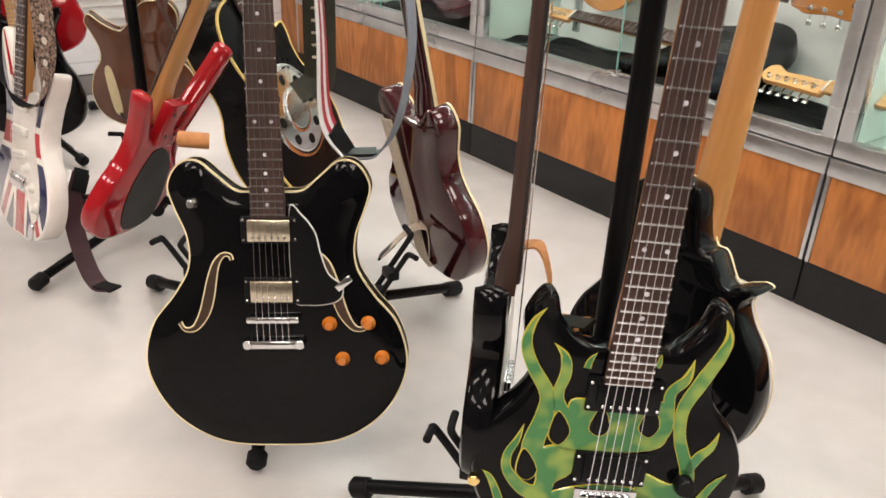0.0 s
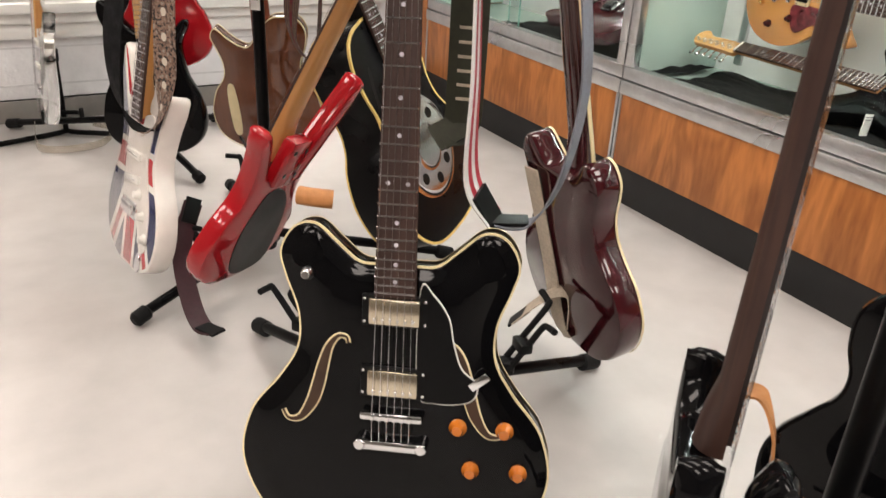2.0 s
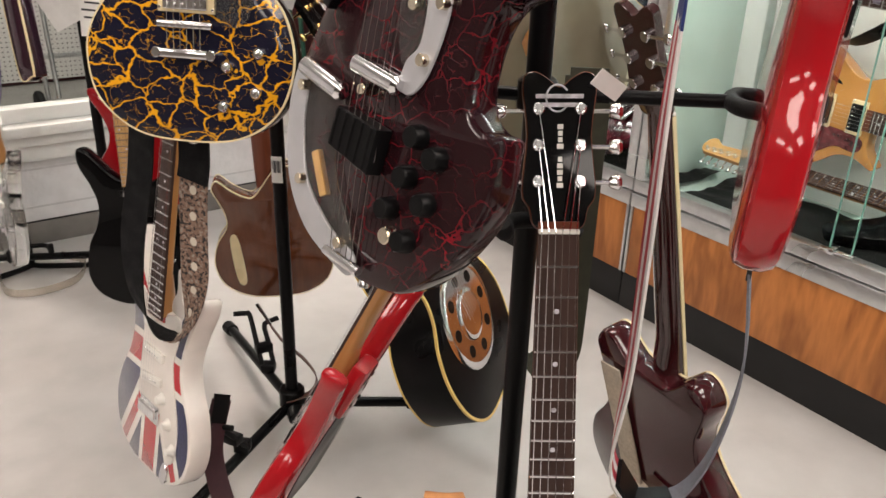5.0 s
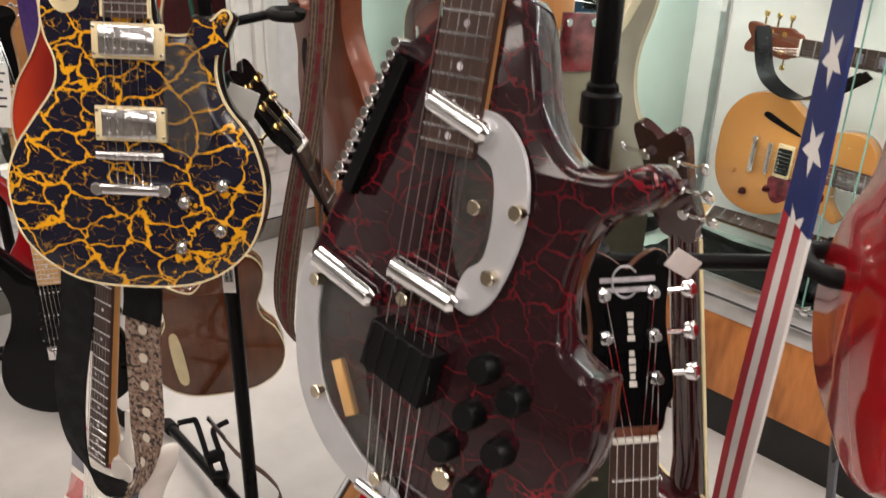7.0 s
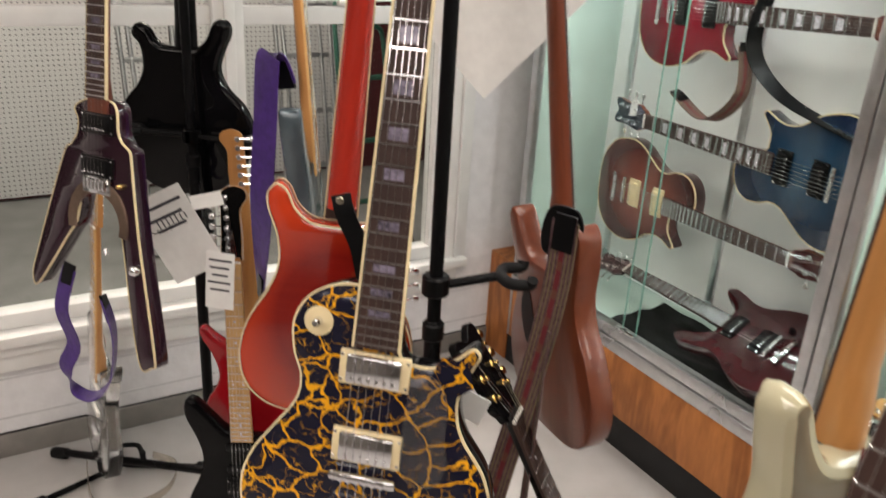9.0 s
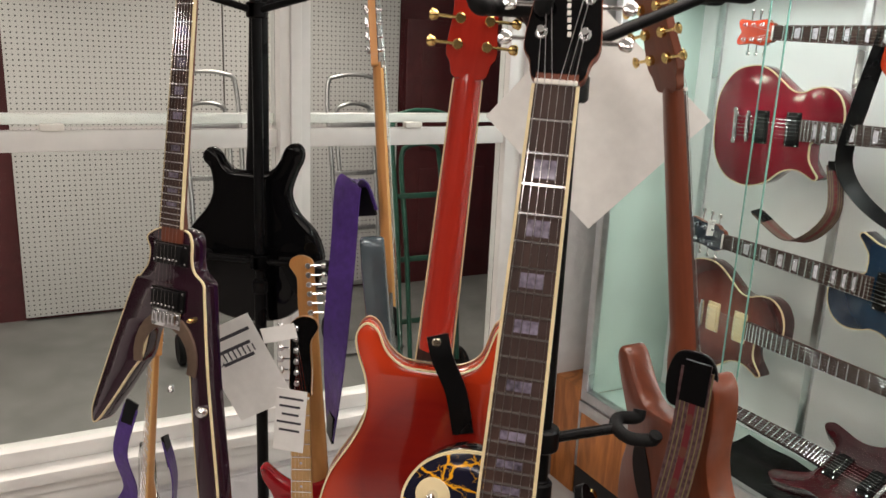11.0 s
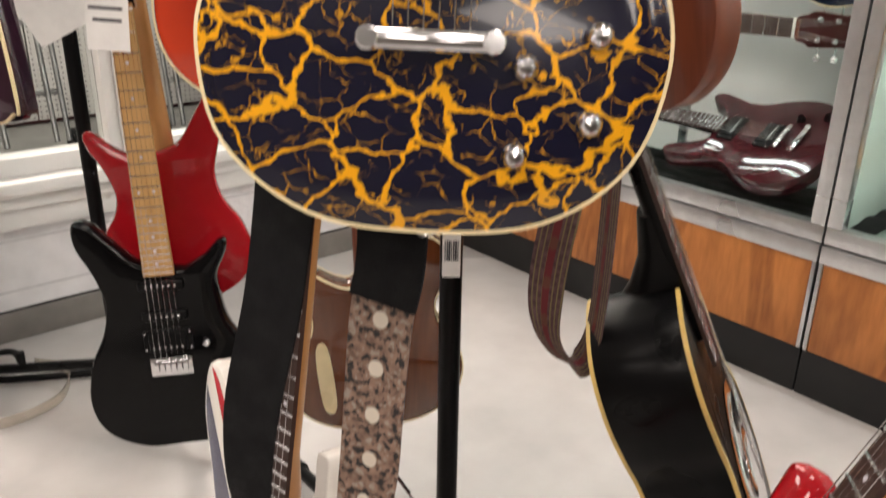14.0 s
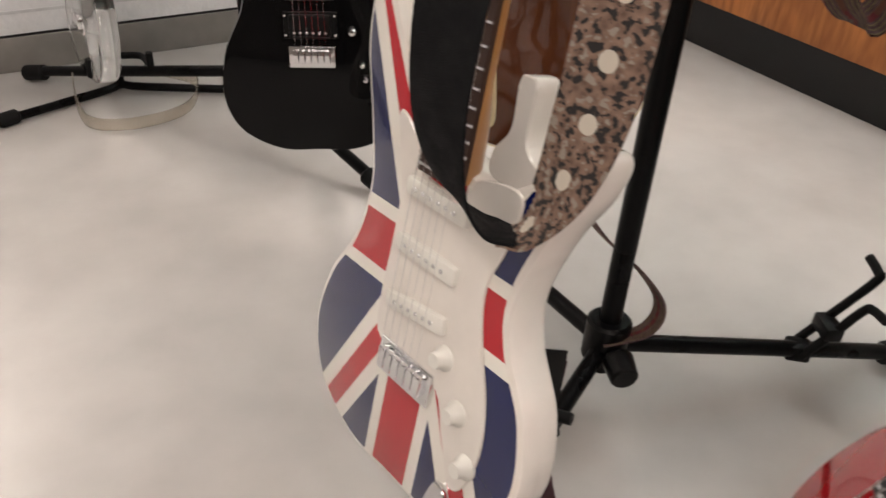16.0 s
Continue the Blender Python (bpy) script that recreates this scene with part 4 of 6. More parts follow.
def showcase(s0, s1, label, shelves=()):
    c = thing("display_case", label, "display case", ROOM, "glass showcases along the wall")
    b = lambda nm, n0, n1, a, e, z0, z1, m, bev=0.003, lb="": room_box(nm, n0, n1, a, e, z0, z1, m, c, bev, lb)
    b("kick_board", FRONT + 0.004, FRONT + 0.02, s0, s1, 0, KICK, KICK_M, 0.001, "black vinyl base")
    b("wood_panel", FRONT, FRONT + 0.02, s0 + 0.014, s1 - 0.014, KICK, WOODT, LAMINATE, 0.001, "oak grain laminate panel")
    for q in (s0 + 0.007, s1 - 0.007):
        b("edge_strip", FRONT - 0.003, FRONT + 0.02, q - 0.006, q + 0.006, KICK, WOODT, ALU, 0.002)
    b("lower_rail", FRONT - 0.006, FRONT + 0.03, s0, s1, WOODT, WOODT + 0.05, ALU, 0.003)
    b("track_rail", FRONT + 0.0, FRONT + 0.045, s0, s1, WOODT + 0.054, RAILT, ALU, 0.003)
    for q in (s0 + 0.02, s1 - 0.02):
        b("corner_post", FRONT, FRONT + 0.035, q - 0.02, q + 0.02, RAILT, CASE_TOP, ALU, 0.003)
    b("top_rail", FRONT, FRONT + 0.04, s0, s1, CASE_TOP - 0.06, CASE_TOP, ALU, 0.003)
    b("deck", FRONT + 0.03, BACK, s0 + 0.003, s1 - 0.003, WOODT + 0.03, RAILT - 0.035, MINT, 0.001, "pale mint case floor")
    b("back_panel", BACK, BACK + 0.02, s0, s1, 0, CASE_TOP, CASE_BACK, 0.001)
    b("roof_panel", FRONT + 0.04, BACK, s0, s1, CASE_TOP - 0.02, CASE_TOP, CASE_BACK, 0.001)
    for q in (s0 + 0.006, s1 - 0.006):
        b("end_panel", FRONT + 0.04, BACK, q - 0.005, q + 0.005, RAILT - 0.03, CASE_TOP - 0.02, MINT, 0.001)
    mid = (s0 + s1) / 2
    for k, (a, e, dn) in enumerate(((s0 + 0.04, mid + 0.03, 0.012), (mid - 0.03, s1 - 0.04, 0.026))):
        p = b("glass_door", FRONT + dn, FRONT + dn + 0.005, a, e, RAILT, CASE_TOP - 0.06, GLASS, 0)
        p.visible_shadow = False
        g = b("glass_edge", FRONT + dn - 0.0005, FRONT + dn + 0.0055, (e - 0.002) if k == 0 else (a - 0.001), (e + 0.001) if k == 0 else (a + 0.002), RAILT, CASE_TOP - 0.06, GLASS_EDGE, 0)
    lk = b("lock", FRONT - 0.02, FRONT + 0.014, mid + 0.0, mid + 0.022, RAILT + 0.002, RAILT + 0.022, CHROME, 0.006)
    b("lock_tongue", FRONT - 0.01, FRONT + 0.01, mid - 0.05, mid + 0.05, RAILT + 0.008, RAILT + 0.015, CHROME, 0.002)
    for q in (s0 + 0.12, mid, s1 - 0.12):
        b("shelf_standard", BACK - 0.014, BACK, q - 0.016, q + 0.016, RAILT, CASE_TOP - 0.05, ALU, 0.002)
    for z, dn in shelves:
        b("glass_shelf", BACK - dn, BACK - 0.004, s0 + 0.02, s1 - 0.02, z, z + 0.008, GLASS, 0.001).visible_shadow = False
        b("shelf_front_edge", BACK - dn - 0.002, BACK - dn, s0 + 0.02, s1 - 0.02, z, z + 0.008, GLASS_EDGE, 0)
    b("lamp_tube", FRONT + 0.08, FRONT + 0.11, s0 + 0.1, s1 - 0.1, CASE_TOP - 0.06, CASE_TOP - 0.03, TUBE_GLOW, 0.01)
    la = bpy.data.lights.new("case_tube", "AREA")
    la.shape, la.size, la.size_y, la.energy, la.color = "RECTANGLE", s1 - s0 - 0.2, 0.05, CASE_WATTS, (0.96, 1.0, 0.97)
    lo = new("case_lamp", la)
    lo.parent = c
    lo.matrix_basis = Matrix.Translation((FRONT + 0.1, mid, CASE_TOP - 0.07)) @ Matrix.Rotation(radians(18), 4, "Y") @ Matrix.Rotation(radians(90), 4, "Z")
    return c


for i, (a, e) in enumerate(((-0.59, 0.93), (0.935, 2.435), (2.44, 3.94), (-2.1, -0.595))):
    showcase(a, e, "aluminium framed glass showcase on an oak laminate base")
setting(room_box("wall_case_end", FRONT, N1, 3.945, WALL, 0, RAILT, LAMINATE))

# ---- stands ----
def guitar_stand(x, y, hub, top, legs, arms, low, label):
    """A tree stand: pole, hub, three splayed legs with rubber feet, hanging arms with cradles and low yokes with padded prongs."""
    t = thing("guitar_stand", label, "guitar stand", Matrix.Translation((x, y, 0)), "guitar tree stands")
    rod("pole", (0, 0, hub - 0.06), (0, 0, top * 0.62), 0.0165, STEEL_BLACK, t, seg=16)
    rod("upper_pole", (0, 0, top * 0.6), (0, 0, top), 0.013, STEEL_BLACK, t, seg=16)
    rod("collar", (0, 0, top * 0.6), (0, 0, top * 0.6 + 0.035), 0.021, PLASTIC, t, seg=16)
    h = rod("hub", (0, 0, hub - 0.035), (0, 0, hub + 0.04), 0.034, PLASTIC, t, seg=18)
    rod("clamp_knob", (0.018, -0.03, hub - 0.01), (0.03, -0.07, hub - 0.015), 0.024, PLASTIC, h, 0.021, seg=12)
    for a, ln in legs:
        d = Vector((math.cos(radians(a)), math.sin(radians(a)), 0))
        q = d * ln
        lg = rod("leg", d * 0.02 + Vector((0, 0, hub - 0.01)), q + Vector((0, 0, 0.03)), 0.014, STEEL_BLACK, t, seg=12)
        rod("rubber_foot", q * 0.93 + Vector((0, 0, 0.035)), q * 1.04 + Vector((0, 0, 0.021)), 0.021, RUBBER, lg, seg=12, cap=0.4)
    for a, ln, z, rise in arms:
        d = Vector((math.cos(radians(a)), math.sin(radians(a)), 0))
        sd = Vector((-d.y, d.x, 0))
        e = d * ln + Vector((0, 0, z + rise))
        rod("arm_clamp", (0, 0, z - 0.02), (0, 0, z + 0.02), 0.026, PLASTIC, t, seg=14)
        ar = rod("arm", d * 0.015 + Vector((0, 0, z)), e, 0.009, STEEL_BLACK, t, seg=10)
        tube("cradle", [e + d * 0.05 - sd * 0.045 + Vector((0, 0, 0.012)), e + d * 0.045 - sd * 0.04, e + d * 0.012 - sd * 0.035, e, e + d * 0.012 + sd * 0.035, e + d * 0.045 + sd * 0.04, e + d * 0.05 + sd * 0.045 + Vector((0, 0, 0.012))], 0.011, RUBBER, ar)
    for a, r0, az, z in low:
        d = Vector((math.cos(radians(a)), math.sin(radians(a)), 0))
        e = Vector((math.cos(radians(az)) * 0.6, math.sin(radians(az)) * 0.6, 0.8))
        sd = Vector((-math.sin(radians(az)), math.cos(radians(az)), 0))
        b = d * r0 + Vector((0, 0, z))
        br = box("support_block", (0.04, 0.035, 0.03), Matrix.Translation(b), PLASTIC, t, 0.006)
        for s in (-1, 1):
            q = b + sd * s * 0.017
            tip = q + e * (0.15 + 0.02 * s)
            tube("prong", [q, q + e * 0.07, tip - e * 0.01, tip + sd * s * 0.012, tip + sd * s * 0.045 + Vector((0, 0, 0.006))], 0.0075, RUBBER, br)
        box("prong_slider", (0.03, 0.05, 0.025), Matrix.Translation(b + e * 0.06) @ Matrix.Rotation(radians(az), 4, "Z"), PLASTIC, br, 0.004)
    return t


guitar_stand(-0.842, 2.39, 0.12, 1.98, ((246, 0.46), (20, 0.54), (125, 0.62)), ((255, 0.2, 1.86, 0.1), (25, 0.2, 1.92, 0.08), (140, 0.2, 1.92, 0.08), (15, 0.12, 1.3, 0.02)),
             ((246, 0.2, 250, 0.1), (20, 0.34, 12, 0.06), (125, 0.2, 125, 0.11)), "black metal tree stand holding guitars at two heights")
guitar_stand(-0.27, 1.64, 0.19, 2.2, ((140, 0.58), (48, 0.59), (-86, 0.33)), ((262, 0.13, 2.08, 0.08), (-5, 0.24, 1.168, 0.006), (172, 0.15, 1.165, 0.0), (-85, 0.07, 1.02, 0.0), (205, 0.12, 2.1, 0.06)),
             ((-86, 0.14, -90, 0.13), (48, 0.3, 30, 0.12), (140, 0.3, 170, 0.12)), "black metal tree stand between hanging and standing guitars")
guitar_stand(-1.691, 3.15, 0.16, 2.05, ((170, 0.68), (-32, 0.42), (80, 0.5)), ((235, 0.3, 1.98, 0.06), (-20, 0.3, 1.98, 0.06), (75, 0.1, 1.98, 0.04), (180, 0.16, 1.32, 0.0), (0, 0.16, 1.32, 0.0)),
             ((-32, 0.25, -60, 0.12),), "black metal tree stand near the window with three hung guitars")
guitar_stand(0.362, 1.112, 0.17, 1.7, ((160, 0.42), (30, 0.45), (-80, 0.3)), ((190, 0.2, 1.4, 0.05),), ((-80, 0.1, -90, 0.12), (160, 0.16, 170, 0.12), (30, 0.2, 40, 0.12)), "black metal tree stand among black guitars")


def floor_stand(x, y, yaw, label):
    """A folding single stand: a bent base tube, an upright and two padded prongs."""
    t = thing("floor_stand", label, "guitar stand", pose(x, y, 0, 0, 0, yaw), "folding floor stands")
    tube("base_tube", [(-0.28, -0.12, 0.016), (-0.05, -0.02, 0.016), (0.0, 0.0, 0.02), (0.05, -0.02, 0.016), (0.28, -0.12, 0.016)], 0.011, STEEL_BLACK, t)
    for s in (-1, 1):
        rod("rubber_foot", (s * 0.25, -0.105, 0.018), (s * 0.3, -0.13, 0.018), 0.018, RUBBER, t, cap=0.4)
    rod("rear_leg", (0, 0, 0.02), (0, 0.26, 0.016), 0.011, STEEL_BLACK, t)
    rod("upright", (0, 0, 0.016), (0, 0.05, 0.34), 0.011, STEEL_BLACK, t)
    box("yoke", (0.03, 0.03, 0.05), Matrix.Translation((0, 0.05, 0.33)), PLASTIC, t, 0.004)
    for s in (-1, 1):
        tube("prong", [(0, 0, 0.1), (s * 0.06, -0.02, 0.1), (s * 0.07, -0.1, 0.1), (s * 0.07, -0.13, 0.11), (s * 0.07, -0.135, 0.15)], 0.009, RUBBER, t)
    return t


pa = bpy.data.objects["guitar_stand"]
box("label_sticker", (0.026, 0.0015, 0.065), Matrix.Translation((0, -0.0172, 0.785)), PAPER, pa, 0, "white printed label sticker")
for k in range(7):
    box("label_bar", (0.0012 + 0.0008 * (k % 3), 0.0006, 0.03), Matrix.Translation((-0.009 + 0.003 * k, -0.0183, 0.793)), INK, pa, 0)
floor_stand(-2.11, 3.27, 35, "black folding floor stand under a clear acrylic guitar")
HB_NICKEL, HB_BLACK, HB_CHROME = NICKEL, PLASTIC, CHROME
# ---- the black semi-hollow guitar ----
bk = guitar("semi_hollow_guitar", "glossy black semi-hollow guitar with cream binding standing on a floor stand", stance((-0.203, 1.335, 0.345), (0, 0.222, 0.012), (-0.048, 0.213, 0.976), (1, 0.05, 0)), ES,
            0.046, BLACK, arch=0.009, arch_w=0.055, binding=CREAM, back_binding=CREAM, neck=MAHOG, bridge_y=0.222, heel_y=0.43, frets=22, inlay="dot", head_mat=BLACK, heel_w=0.056,
            pickups=(("hb", 0.27, PLASTIC, HB_NICKEL), ("hb", 0.372, PLASTIC, HB_NICKEL)), knobs=((0.092, 0.212, 0.0125, AMBER, "hat"), (0.156, 0.213, 0.0125, AMBER, "hat"), (0.112, 0.15, 0.0125, AMBER, "hat"), (0.178, 0.152, 0.0125, AMBER, "hat")))
plate("pickguard", [(34, 263), (34, 403), (52, 396), (72, 368), (80, 333), (92, 298), (112, 280), (114, 263), (100, 250), (60, 246)], 0.004, 0.0065, PLASTIC, bk, "black pickguard with white edge")
plate("pickguard_edge", [(33, 262), (33, 405), (53, 398), (74, 369), (82, 334), (94, 299), (114, 281), (116, 262), (101, 248), (59, 244)], 0.003, 0.0042, IVORY, bk)
F_STROKE = [(156, 214, 5), (148, 202, 7), (131, 205, 12), (115, 229, 20), (106, 256, 22), (99, 286, 19), (91, 313, 13), (79, 329, 8), (67, 329, 6), (64, 320, 5)]
for side in (-1, 1):
    plate("f_hole_edge", brush([(side * x, y, w * 0.75 + 4) for x, y, w in F_STROKE]), -0.006, 0.0009, CREAM, bk, "cream edge of an f-shaped sound hole", raw=True)
    plate("f_hole", brush([(side * x, y, w * 0.75) for x, y, w in F_STROKE]), -0.006, 0.0016, F_DARK, bk, "brown f-shaped sound hole", raw=True)
rod("toggle_switch", (-0.122, 0.415, 0), (-0.122, 0.415, 0.012), 0.01, CHROME, bk, 0.006)
box("guard_bracket", (0.03, 0.012, 0.004), Matrix.Translation((0.118, 0.283, 0.008)) @ Matrix.Rotation(0.7, 4, "Z"), CHROME, bk, 0.001)


HM = lambda nut_y: Matrix.Translation((0, nut_y + 0.004, 0.005)) @ Matrix.Rotation(radians(-10), 4, "X")
for k, hgt in enumerate((9, 6, 8, 8, 6, 0, 9, 6, 6, 8)):
    if hgt:
        box("logo_letter", (hgt / 1000 * 0.75, 0.0052, 0.0006), HM(0.85) @ Matrix.Translation((0.001, 0.046 + 0.0068 * k, 0.0006)), IVORY, bk, 0)
tube("logo_mark", [HM(0.85) @ Vector((0.012 * math.cos(a) - 0.002, 0.137 + 0.014 * math.sin(a), 0.0008)) for a in np.linspace(0.6, 5.7, 9)], 0.001, PEARL, bk, 4, 6)
for k in range(2):
    box("logo_bar", (0.05 - 0.012 * k, 0.0045, 0.0006), HM(0.85) @ Matrix.Translation((0, 0.139 - 0.009 * k, 0.0006)), PEARL, bk, 0)

# ---- the crackle single-cut guitar ----
lp = guitar("single_cut_guitar", "black single-cut guitar with yellow crackle finish hanging from a stand", stance((-0.862, 1.988, 1.247), (0, 0.232, 0.004), (0.03, 0.2, 0.979), (1, -0.03, 0.005)), LP,
            0.05, CRACK_YELLOW, arch=0.007, arch_w=0.04, side=BLACK, binding=CREAM, neck=MAHOG, bridge_y=0.17, heel_y=0.37, inlay="block", head_mat=BLACK, board_binding=CREAM, board=ROSE,
            pickups=(("hb", 0.21, CREAM, CHROME), ("hb", 0.312, CREAM, CHROME)), knobs=((0.114, 0.135, 0.0095, CHROME, "dome"), (0.111, 0.076, 0.0095, CHROME, "dome"), (0.065, 0.112, 0.0095, CHROME, "dome"), (0.061, 0.052, 0.0095, CHROME, "dome")))
rod("switch_washer", (-0.078, 0.362, 0), (-0.078, 0.362, 0.0015), 0.019, CREAM, lp, seg=20)
rod("toggle_switch", (-0.078, 0.362, 0), (-0.078, 0.362, 0.016), 0.006, CHROME, lp, 0.004)
plate("pickguard", [(46, 190), (46, 300), (60, 318), (84, 310), (98, 275), (96, 240), (104, 205), (84, 172)], 0.006, 0.008, SCRATCH, lp, "clear smoky pickguard")

for side in (-1, 1):
    plate("badge_wing", [(side * 6, 136), (side * 12, 146), (side * 31, 149), (side * 29, 143), (side * 24, 138), (side * 14, 134)], 0.0, 0.0012, CHROME, lp, "silver wing badge", raw=True).data.transform(HM(0.798))
rod("badge", (0, 0.141, 0), (0, 0.141, 0.0018), 0.0075, RED_LAC, lp, seg=18).data.transform(HM(0.798))
for k in range(6):
    box("logo_letter", (0.004, 0.005, 0.0006), HM(0.798) @ Matrix.Translation((0.006 - 0.001 * k, 0.05 + 0.0075 * k, 0.0006)), IVORY, lp, 0)

# ---- the crackle sitar guitar ----
th = radians(8.0)
SIT = [(-43, -158), (-1, -150), (48, -112), (85, -60), (92, -6), (90, 8), (76, 12), (58, 28), (55, 58), (64, 95), (80, 118), (108, 130), (122, 146), (111, 161), (80, 153), (50, 160), (28, 195), (6, 272),
       (-61, 264), (-90, 247), (-122, 228), (-160, 135), (-203, 55), (-212, 0), (-197, -69), (-159, -119), (-103, -149)]
spin = lambda x, y: (x * math.cos(th) - y * math.sin(th) + 66, x * math.sin(th) + y * math.cos(th) + 165)
SITR = [spin(x, y) for x, y in SIT]
s_up = Vector((0.05, 0.27, 1)).normalized()
s_lat = Vector((0.75, -0.66, 0))
s_lat = (s_lat - s_lat.dot(s_up) * s_up).normalized()
u_r, l_r = s_up * math.cos(th) + s_lat * math.sin(th), s_lat * math.cos(th) - s_up * math.sin(th)
si = guitar("sitar_guitar", "dark electric sitar guitar with red crackle finish and grey plates", stance((-0.411, 1.411, 1.169), (0.066, 0.165, 0.02), u_r, l_r), SITR, 0.045, CRACK_RED, neck=MAPLE_BACK, board=ROSE,
            bridge_y=0.13, heel_y=0.365, heel_w=0.05, nut_w=0.039, scale_len=0.648, frets=21, inlay="dot", head="strat", bridge="", round_edge=0.008,
            knobs=[(x / 1000, y / 1000, 0.0115, PLASTIC, "knurl") for x, y in (spin(1, 0), spin(-10, -39), spin(28, -18), spin(-32, -72), spin(18, -62), spin(-5, -100))])


def sp(*pts):
    return [spin(x, y) for x, y in pts]


plate("left_plate", sp((-195, 60), (-208, 10), (-200, -60), (-165, -112), (-110, -143), (-82, -150), (-78, -128), (-120, -105), (-165, -60), (-178, 0), (-176, 40)), 0.003, 0.006, GREY_PLATE, si, "silver grey curved plate")
plate("right_plate", sp((-26, 190), (2, 186), (24, 158), (27, 112), (8, 60), (-14, 38), (-32, 46), (-24, 70), (-8, 84), (-2, 120), (-6, 150), (-24, 164)), 0.003, 0.006, GREY_PLATE, si, "silver grey curved plate")
plate("left_guard", sp((-176, 50), (-180, -10), (-160, -70), (-95, -128), (-80, -120), (-120, -40), (-112, 30), (-150, 60)), 0.004, 0.0055, SCRATCH, si, "clear plastic guard")
plate("right_guard", sp((-30, 178), (-2, 178), (4, 120), (-6, 70), (-30, 66), (-40, 120)), 0.004, 0.0055, SCRATCH, si, "clear plastic guard")
for (x0, y0), (x1, y1), r in (((-62, 198), (-6, 172), 0.009), ((-92, 66), (-24, 44), 0.0105), ((-178, 62), (-108, 34), 0.0105)):
    a, b = spin(x0, y0), spin(x1, y1)
    rod("lipstick_pickup", (a[0] / 1000, a[1] / 1000, 0.01), (b[0] / 1000, b[1] / 1000, 0.01), r, CHROME, si, seg=16, cap=0.4)
a = [spin(*q) for q in ((-100, 22), (-38, 2), (-50, -42), (-112, -18))]
plate("buzz_bridge", a, 0.002, 0.022, PLASTIC, si, "black buzz bridge", raw=True)
for k in range(5):
    a, b = spin(-98 + k * 13, 20 - k * 4), spin(-109 + k * 13, -17 - k * 5)
    rod("bridge_rib", (a[0] / 1000, a[1] / 1000, 0.022), (b[0] / 1000, b[1] / 1000, 0.022), 0.0022, PLASTIC, si, seg=6)
a, b = spin(-118, -128), spin(-62, -142)
rod("tail_bar", (a[0] / 1000, a[1] / 1000, 0.01), (b[0] / 1000, b[1] / 1000, 0.01), 0.006, CHROME, si)
for k in range(6):
    a, b = spin(-108 + k * 8.5, -131 - k * 2), (-0.03 + k * 0.0104, 0.13, 0.0165)
    rod("string", (a[0] / 1000, a[1] / 1000, 0.012), b, 0.0005, CHROME, si, seg=5)
a = [spin(*q) for q in ((-150, 125), (-94, 232), (-84, 226), (-140, 118))]
plate("harp_ridge", a, 0.002, 0.014, BLACK, si, "black harp string ridge", raw=True)
for k in range(13):
    a = spin(-157 + k * 5.0, 132 + k * 9.0)
    rod("harp_tuner", (a[0] / 1000, a[1] / 1000, 0.0), (a[0] / 1000 + 0.002, a[1] / 1000, 0.016), 0.0042, CHROME, si, seg=10)
for q in ((-178, 40), (-78, 40), (-172, -60), (-98, -118), (22, 120), (2, 70), (-14, 120), (-80, 2)):
    a = spin(*q)
    rod("standoff", (a[0] / 1000, a[1] / 1000, 0.0), (a[0] / 1000, a[1] / 1000, 0.014), 0.006, NICKEL, si, seg=12)
rod("jack", (spin(-35, -100)[0] / 1000, spin(-35, -100)[1] / 1000, 0), (spin(-35, -100)[0] / 1000, spin(-35, -100)[1] / 1000, 0.006), 0.009, NICKEL, si)
rib = spin(-150, -20), spin(-122, -72)
box("wood_block", (0.012, 0.05, 0.008), Matrix.Translation((rib[0][0] / 1000 + 0.01, rib[0][1] / 1000 - 0.03, 0.003)) @ Matrix.Rotation(0.55, 4, "Z"), MAPLE, si, 0.001)

# ---- the flag guitar ----
uj = guitar("flag_guitar", "white double-cut guitar with a red white and blue crossed flag top", stance((-1.053, 2.052, 0.335), (0.05, 0.175, 0.016), Vector((0.115, 0.197, 0.974)), Vector((0.745, -0.666, 0.047)), 1.2), STRAT,
            0.046, UNION, side=WHITE_LAC, back=WHITE_LAC, neck=MAPLE_BACK, board=ROSE, bridge_y=0.138, scale_len=0.648, heel_y=0.36, frets=21, head="strat", head_mat=MAPLE, bridge="trem", round_edge=0.008,
            knobs=((0.046, 0.172, 0.0125, IVORY, "hat"), (0.076, 0.132, 0.0125, IVORY, "hat"), (0.1, 0.09, 0.0125, IVORY, "hat")), pickups=(("slant", 0.195, None, IVORY), ("single", 0.25, None, IVORY), ("single", 0.305, None, IVORY)))
plate("pickguard", [(40, 340), (88, 345), (86, 300), (74, 258), (82, 215), (104, 160), (112, 110), (102, 66), (84, 58), (62, 100), (36, 140), (-44, 140), (-56, 180), (-54, 240), (-56, 300), (-76, 360), (-50, 350), (-26, 320), (26, 318)], 0.0004, 0.003, WHITE_LAC, uj, "white pickguard")
plate("white_tag", [(44, 345), (90, 345), (98, 362), (80, 374), (72, 388), (70, 426), (60, 432), (51, 426), (53, 388), (40, 366)], -0.03, -0.004, WHITE_LAC, uj, "white plastic paddle beside the neck")
plate("jack_plate", [(70, 50), (88, 42), (78, 8), (60, 16)], 0.001, 0.005, CHROME, uj)

